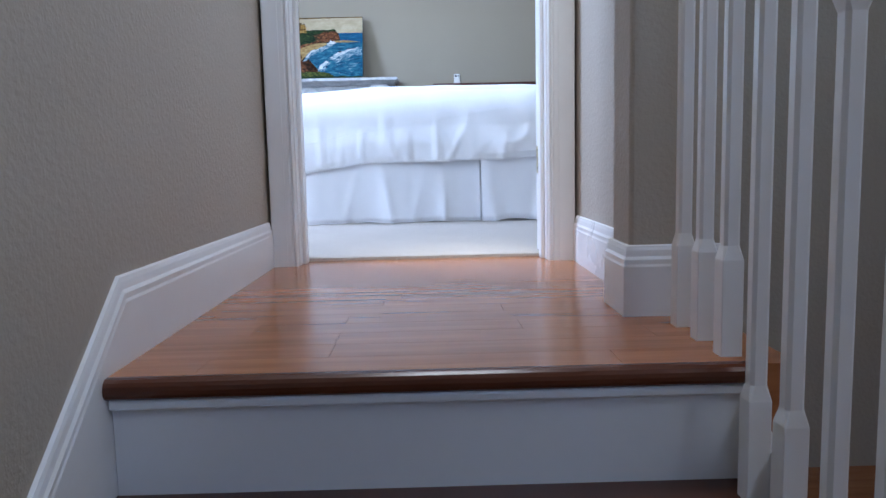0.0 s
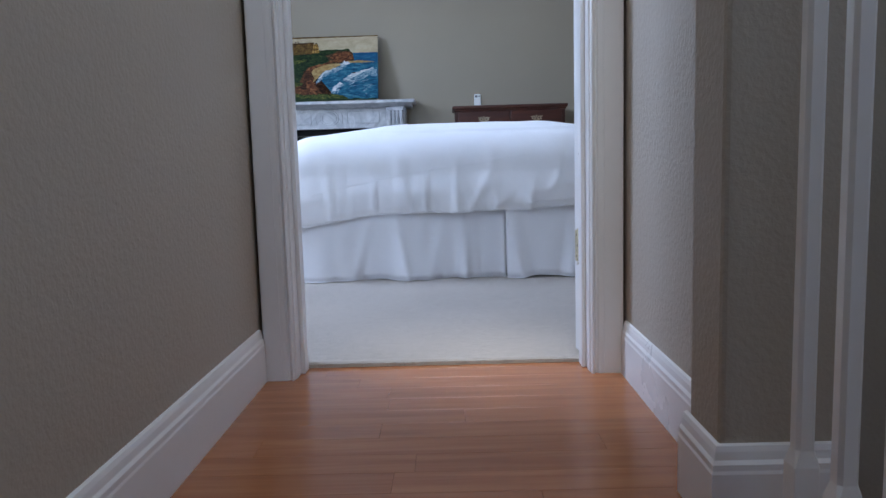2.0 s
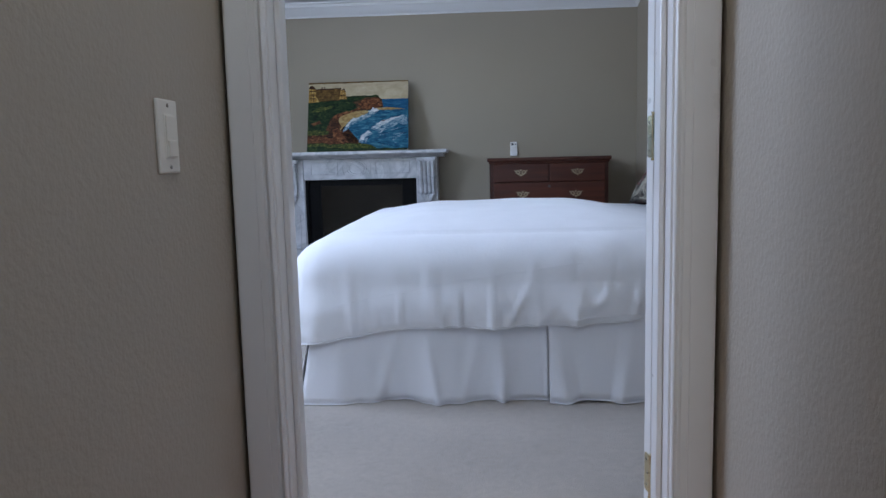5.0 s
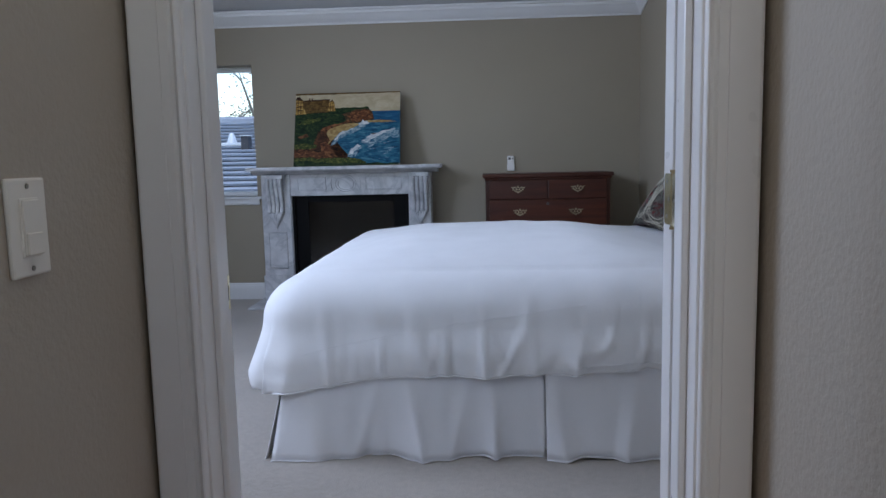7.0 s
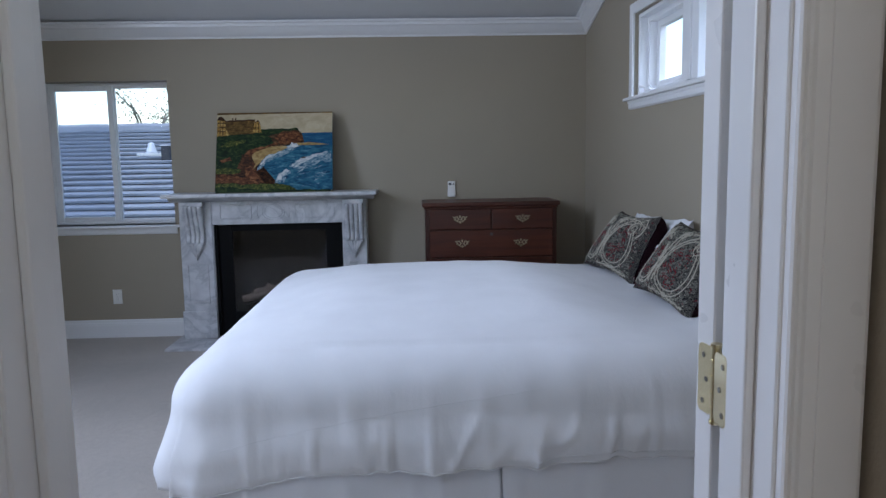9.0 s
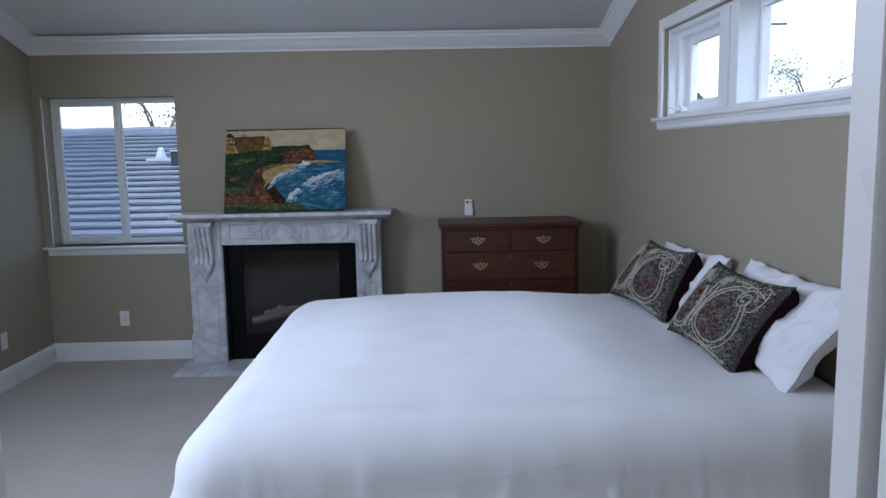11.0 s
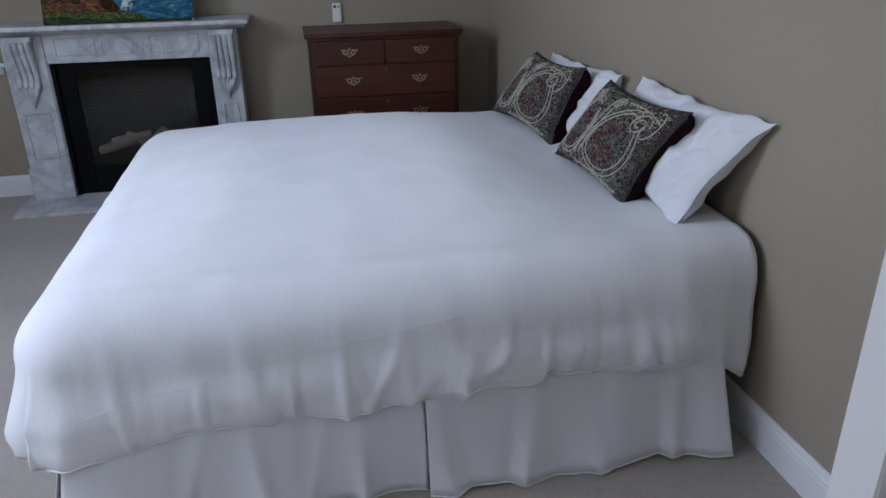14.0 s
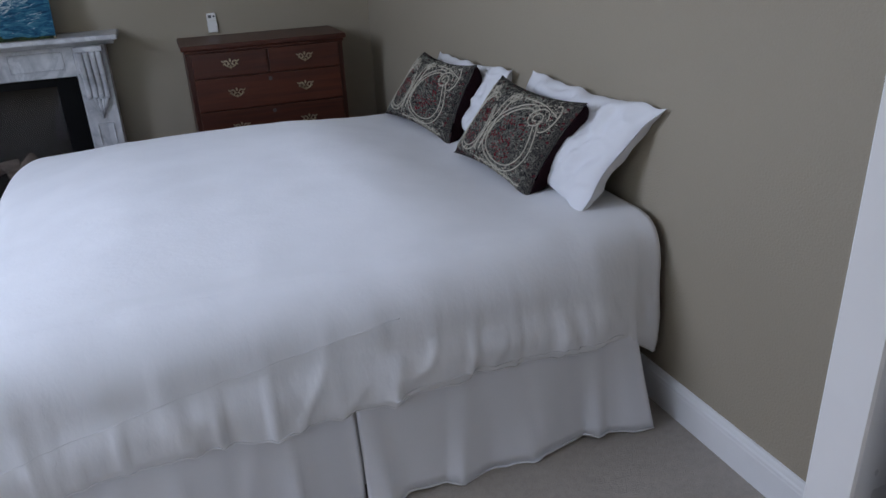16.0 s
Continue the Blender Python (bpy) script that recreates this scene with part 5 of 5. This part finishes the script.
patch("tower_roof", [(0.0, 0.905), (0.015, 0.95), (0.04, 0.955), (0.075, 0.90)], 13, P_ROOF, 0.004)
patch("ridge", [(0.07, 0.88), (0.33, 0.895), (0.33, 0.91), (0.07, 0.90)], 13, P_ROOF, 0.004)
patch("wing_roof", [(0.325, 0.86), (0.355, 0.905), (0.385, 0.83), (0.355, 0.88)], 14, P_ROOF, 0.002)
for u in (0.13, 0.155):
    patch("painted_chimney", [(u, 0.895), (u + 0.012, 0.895), (u + 0.012, 0.93), (u, 0.93)], 13, P_ROOF, 0.001)
for v in (0.755, 0.805, 0.86):
    patch("timber", [(0.004, v), (0.078, v + 0.004), (0.078, v + 0.016), (0.004, v + 0.012)], 14, P_ROOF, 0.001)
for u in (0.026, 0.05):
    patch("timber", [(u, 0.71), (u + 0.006, 0.71), (u + 0.006, 0.90), (u, 0.90)], 14, P_ROOF, 0.001)
for u in (0.335, 0.357):
    patch("timber", [(u, 0.745), (u + 0.005, 0.745), (u + 0.005, 0.86), (u, 0.86)], 15, P_ROOF, 0.001)
patch("timber", [(0.315, 0.795), (0.378, 0.795), (0.378, 0.805), (0.315, 0.805)], 15, P_ROOF, 0.001)
painting.matrix_basis = pm

# ---- chest of drawers ----
CX0, CX1, CY0, CT = 0.030, 0.978, 6.770, 1.035
chest = thing("chest_of_drawers", "dark red mahogany chest of drawers with brass pulls", "chest of drawers", ((CX0 + CX1) / 2, CY0 + 0.2, 0.004))
part("carcass", box(CX0, CX1, CY0 + 0.012, RB - 0.020, 0.10, CT - 0.03, 0.003), CHERRY_V, chest)
part("top", box(CX0 - 0.022, CX1 + 0.022, CY0 - 0.018, RB - 0.016, CT - 0.030, CT, 0.008, 3), CHERRY, chest)
part("top_moulding", box(CX0 - 0.008, CX1 + 0.008, CY0 - 0.004, CY0 + 0.014, CT - 0.048, CT - 0.030, 0.005, 2), CHERRY, chest)
for x0 in (CX0, CX1 - 0.07):
    for y0 in (CY0 + 0.01, RB - 0.09):
        part("foot", box(x0, x0 + 0.07, y0, y0 + 0.07, 0.004, 0.10, 0.010, 2), CHERRY_V, chest)
part("plinth", box(CX0 - 0.008, CX1 + 0.008, CY0, CY0 + 0.02, 0.085, 0.15, 0.005, 2), CHERRY, chest)


def pull(cx, cz, face, parent):
    """A bat-wing back plate with a swan-neck bail."""
    bm = bmesh.new()
    for a, b, la, lb, tilt in ((0.0, 0.018, 0.006, 0.011, 0), (0.0, -0.022, 0.006, 0.010, 0), (0.016, 0.010, 0.011, 0.004, 50), (0.030, 0.014, 0.013, 0.0042, -20), (0.044, 0.012, 0.011, 0.0040, 35), (0.036, -0.002, 0.010, 0.0042, -40), (0.018, -0.010, 0.011, 0.0042, -35), (0.009, -0.002, 0.008, 0.004, 20)):
        for sg in ((1,) if a == 0 else (1, -1)):
            c, s = math.cos(radians(tilt * sg)), math.sin(radians(tilt * sg))
            ell = [(la * math.cos(q * math.pi / 5), lb * math.sin(q * math.pi / 5)) for q in range(10)]
            prism([(cx + sg * a + p * c - r_ * s, cz + b + p * s + r_ * c) for p, r_ in ell], "y", face - 0.0025, face + 0.001, bm)
    plate = part("pull_plate", bm, BRASS, parent, "pierced brass back plate")
    pts = [(cx + 0.034 * math.cos(t), face - 0.012 - 0.004 * math.sin(t), cz + 0.006 - 0.026 * math.sin(t)) for t in [math.pi * k / 12 for k in range(13)]]
    return plate, pts


mid = (CX0 + CX1) / 2
rows_z = [(CT - 0.195, CT - 0.052, True), (CT - 0.395, CT - 0.203, False), (CT - 0.620, CT - 0.403, False), (CT - 0.875, CT - 0.628, False)]
for z0, z1, split in rows_z:
    spans = [(CX0 + 0.028, mid - 0.006), (mid + 0.006, CX1 - 0.028)] if split else [(CX0 + 0.028, CX1 - 0.028)]
    for x0, x1 in spans:
        dr = part("drawer", box(x0, x1, CY0 - 0.002, CY0 + 0.016, z0, z1, 0.004, 2), CHERRY, chest)
        zc = (z0 + z1) / 2 + 0.004
        for hx in ([(x0 + x1) / 2] if split else [CX0 + 0.262, CX1 - 0.262]):
            plate, pts = pull(hx, zc, CY0 - 0.002, dr)
            part("bail", tube(pts, 0.0032, 6), BRASS, dr, "brass bail handle", True)
        if not split:
            part("keyhole", tube([(mid, CY0 - 0.004, z1 - 0.030), (mid, CY0 - 0.001, z1 - 0.030)], 0.012, 12), GREY, dr)

# ---- small fixtures ----
remote = thing("remote_control", "white air-conditioner remote in its wall cradle", "remote control", (0.243, RB, 1.11))
part("cradle", box(0.212, 0.274, RB - 0.022, RB, 1.052, 1.110, 0.006, 2), PLASTIC, remote)
body = part("case", box(0.214, 0.272, RB - 0.020, RB - 0.003, 1.058, 1.172, 0.008, 3), PLASTIC, remote)
part("display", box(0.222, 0.243, RB - 0.0212, RB - 0.0195, 1.142, 1.160, 0.0005), GREY, body, "dark display")
part("button", tube([(0.258, RB - 0.022, 1.151), (0.258, RB - 0.0195, 1.151)], 0.006, 12), GREY, body)
for q in range(3):
    part("button", box(0.226 + 0.013 * q, 0.235 + 0.013 * q, RB - 0.0215, RB - 0.0195, 1.122, 1.127, 0.0005), ALMOND, body)


def outlet(at, rot):
    ob = thing("power_outlet", "white duplex power outlet above the baseboard", "power outlet", group="power outlets")
    part("plate", box(-0.035, 0.035, -0.006, 0, -0.057, 0.057, 0.003, 2), PLASTIC, ob)
    for dz in (-0.020, 0.020):
        sock = part("socket", box(-0.017, 0.017, -0.0085, -0.005, dz - 0.014, dz + 0.014, 0.003, 2), PLASTIC, ob)
        for dx in (-0.0065, 0.0065):
            part("slot", box(dx - 0.001, dx + 0.001, -0.0092, -0.008, dz - 0.002, dz + 0.006), GREY, sock)
    part("screw", tube([(0, -0.0075, 0), (0, -0.0055, 0)], 0.003, 8), STEEL, ob)
    ob.matrix_basis = Matrix.Translation(at) @ pose(0, 0, 0, 0, 0, rot)
    return ob


outlet((-2.368, RB, 0.325), 0)
outlet((RL, 6.60, 0.330), 90)

# ---- outdoors ----
structure("ground", box(-400, 400, -400, 400, -3.4, -3.2), GRASS, "dry lawn around the houses", "ground")


def leafy_tree(at, height, spread, leaves, seed, label, leaf=1.0):
    rng = random.Random(seed)
    tree = thing("tree", label, "tree", at)
    base = Vector(at)
    tips = []
    tb = tube([base + Vector((0.15 * fnoise(k * 0.6, seed), 0.15 * fnoise(k * 0.6, seed + 3), height * 0.72 * k / 6)) for k in range(7)], 0.16, 8, None, 0.35)
    for k in range(13):
        a, s = rng.random() * 6.28, rng.uniform(0.45, 0.72)
        p0 = base + Vector((0, 0, height * s))
        reach = spread * rng.uniform(0.5, 1.0)
        p2 = p0 + Vector((math.cos(a) * reach, math.sin(a) * reach, height * rng.uniform(0.08, 0.28)))
        p1 = p0.lerp(p2, 0.5) + Vector((0, 0, 0.1 * height * rng.random()))
        tube([p0, p1, p2], 0.05, 5, tb, 0.25)
        tips += [p1, p2, p2, p1.lerp(p2, 0.5)]
    part("trunk", tb, BARK, tree)
    crown = bmesh.new()
    for _ in range(leaves):
        c = rng.choice(tips) + Vector([rng.gauss(0, spread * 0.17) for _ in range(3)])
        d = Vector([rng.gauss(0, 1) for _ in range(3)]).normalized()
        e = d.orthogonal().normalized()
        s = rng.uniform(0.035, 0.075) * leaf
        q = [c - d * s, c + e * s * 0.45, c + d * s, c - e * s * 0.45]
        crown.faces.new([crown.verts.new(v) for v in q])
    part("crown", crown, LEAF, tree, "sparse green leaves")
    return tree


# the neighbour's roof beyond the back window
EY, EZ, RY, RZ = 8.90, 0.47, 14.60, 1.90
house = thing("neighbour_house", "neighbouring house with a grey concrete tile roof", "house", (-4, 12, -3.2))
part("wall", box(-11, 1.0, EY + 0.5, RY + 5, -3.2, EZ + 0.1), STUCCO, house)
slope = Vector((0, RY - EY, RZ - EZ))
along = slope.normalized()
normal = Vector((0, -along.z, along.y))
part("roof_deck", prism([(EY, EZ - 0.06), (RY, RZ - 0.06), (RY + 5.7, EZ - 0.06), (RY + 5.7, EZ - 0.2), (EY, EZ - 0.2)], "x", -11.3, 1.3), ROOF_TILE, house)
course, rows_n = 0.27, int(slope.length / 0.27)
rng = random.Random(8)
tiles = bmesh.new()
for k in range(rows_n + 1):
    o = Vector((0, EY, EZ)) + along * course * k
    x = -9.0 - (0.16 if k % 2 else 0)
    while x < 0.8:
        j = rng.uniform(-0.002, 0.002)
        lift = 0.030 + rng.uniform(-0.002, 0.002)
        a = [Vector((x + 0.001, 0, 0)) + o + along * (-0.03 + j) + normal * 0.030, Vector((x + 0.329, 0, 0)) + o + along * (-0.03 + j) + normal * 0.030]
        b = [p + normal * lift for p in a]
        c = [p + along * (course + 0.03) - normal * 0.050 for p in b]
        va, vb, vc = [[tiles.verts.new(p) for p in s] for s in (a, b, c)]
        tiles.faces.new((va[0], va[1], vb[1], vb[0]))
        tiles.faces.new((vb[0], vb[1], vc[1], vc[0]))
        tiles.faces.new((va[0], vb[0], vc[0]))
        tiles.faces.new((va[1], vc[1], vb[1]))
        x += 0.33
tagged(part("roof_tiles", tiles, ROOF_TILE, house, "overlapping courses of grey concrete tiles"), kind="stuff")
part("ridge_cap", tube([(-9.2 + 0.4 * k, RY, RZ + 0.03 + 0.012 * (k % 2)) for k in range(26)], 0.10, 8), ROOF_TILE, house)


def on_roof(x, y):
    return Vector((x, y, EZ + (y - EY) * slope.z / slope.y + 0.05))


vp = on_roof(-3.97, 12.75)
vent = thing("roof_vent", "pale conical metal roof vent on the tiles", "roof vent", vp)
part("flashing", box(vp.x - 0.19, vp.x + 0.19, vp.y - 0.10, vp.y + 0.10, vp.z - 0.03, vp.z + 0.012, 0.004), GALV, vent)
part("cone", turned([(0.095, 0.0), (0.075, 0.04), (0.046, 0.13), (0.038, 0.16), (0.012, 0.175)], 16, None, vp), GALV, vent, "", True)
bp = on_roof(-3.66, 12.5)
chim = thing("chimney_box", "dark sheet metal chimney box on the roof", "chimney", bp)
part("shaft", box(bp.x - 0.06, bp.x + 0.06, bp.y - 0.09, bp.y + 0.09, bp.z - 0.1, bp.z + 0.17, 0.01), DARK_ROOF, chim)
part("cap", box(bp.x - 0.075, bp.x + 0.075, bp.y - 0.10, bp.y + 0.10, bp.z + 0.17, bp.z + 0.185, 0.01), GALV, chim)

leafy_tree((-9.0, 27.0, -3.2), 7.0, 1.5, 1300, 3, "sparse leafy tree behind the neighbouring roof")
leafy_tree((-7.2, 25.0, -3.2), 8.2, 1.3, 900, 5, "tall sparse tree behind the neighbouring roof")
leafy_tree((14.3, 29.0, -3.2), 7.9, 1.9, 4600, 11, "thin-crowned tree beyond the high window", 1.15)
leafy_tree((11.0, 31.0, -3.2), 7.2, 1.2, 2600, 21, "small tree beside a dark roof", 1.5)
pole = thing("utility_pole", "weathered wooden utility pole with a cross-arm", "utility pole", (12.75, 29.5, -3.2))
part("post", tube([(12.75, 29.5, -3.2), (12.75, 29.5, 8.0)], 0.055, 10, None, 0.8), POLE, pole)
part("cross_arm", box(12.1, 13.4, 29.45, 29.55, 5.9, 5.98, 0.01), POLE, pole)
dh = thing("far_house", "far house with a dark shingle roof", "house", (7.5, 31, -3.2))
part("wall", box(4.0, 10.6, 29.5, 34, -3.2, 2.5), STUCCO, dh)
part("roof", prism([(29.0, 2.4), (31.7, 3.65), (34.5, 2.4)], "x", 3.7, 11.0), DARK_ROOF, dh)
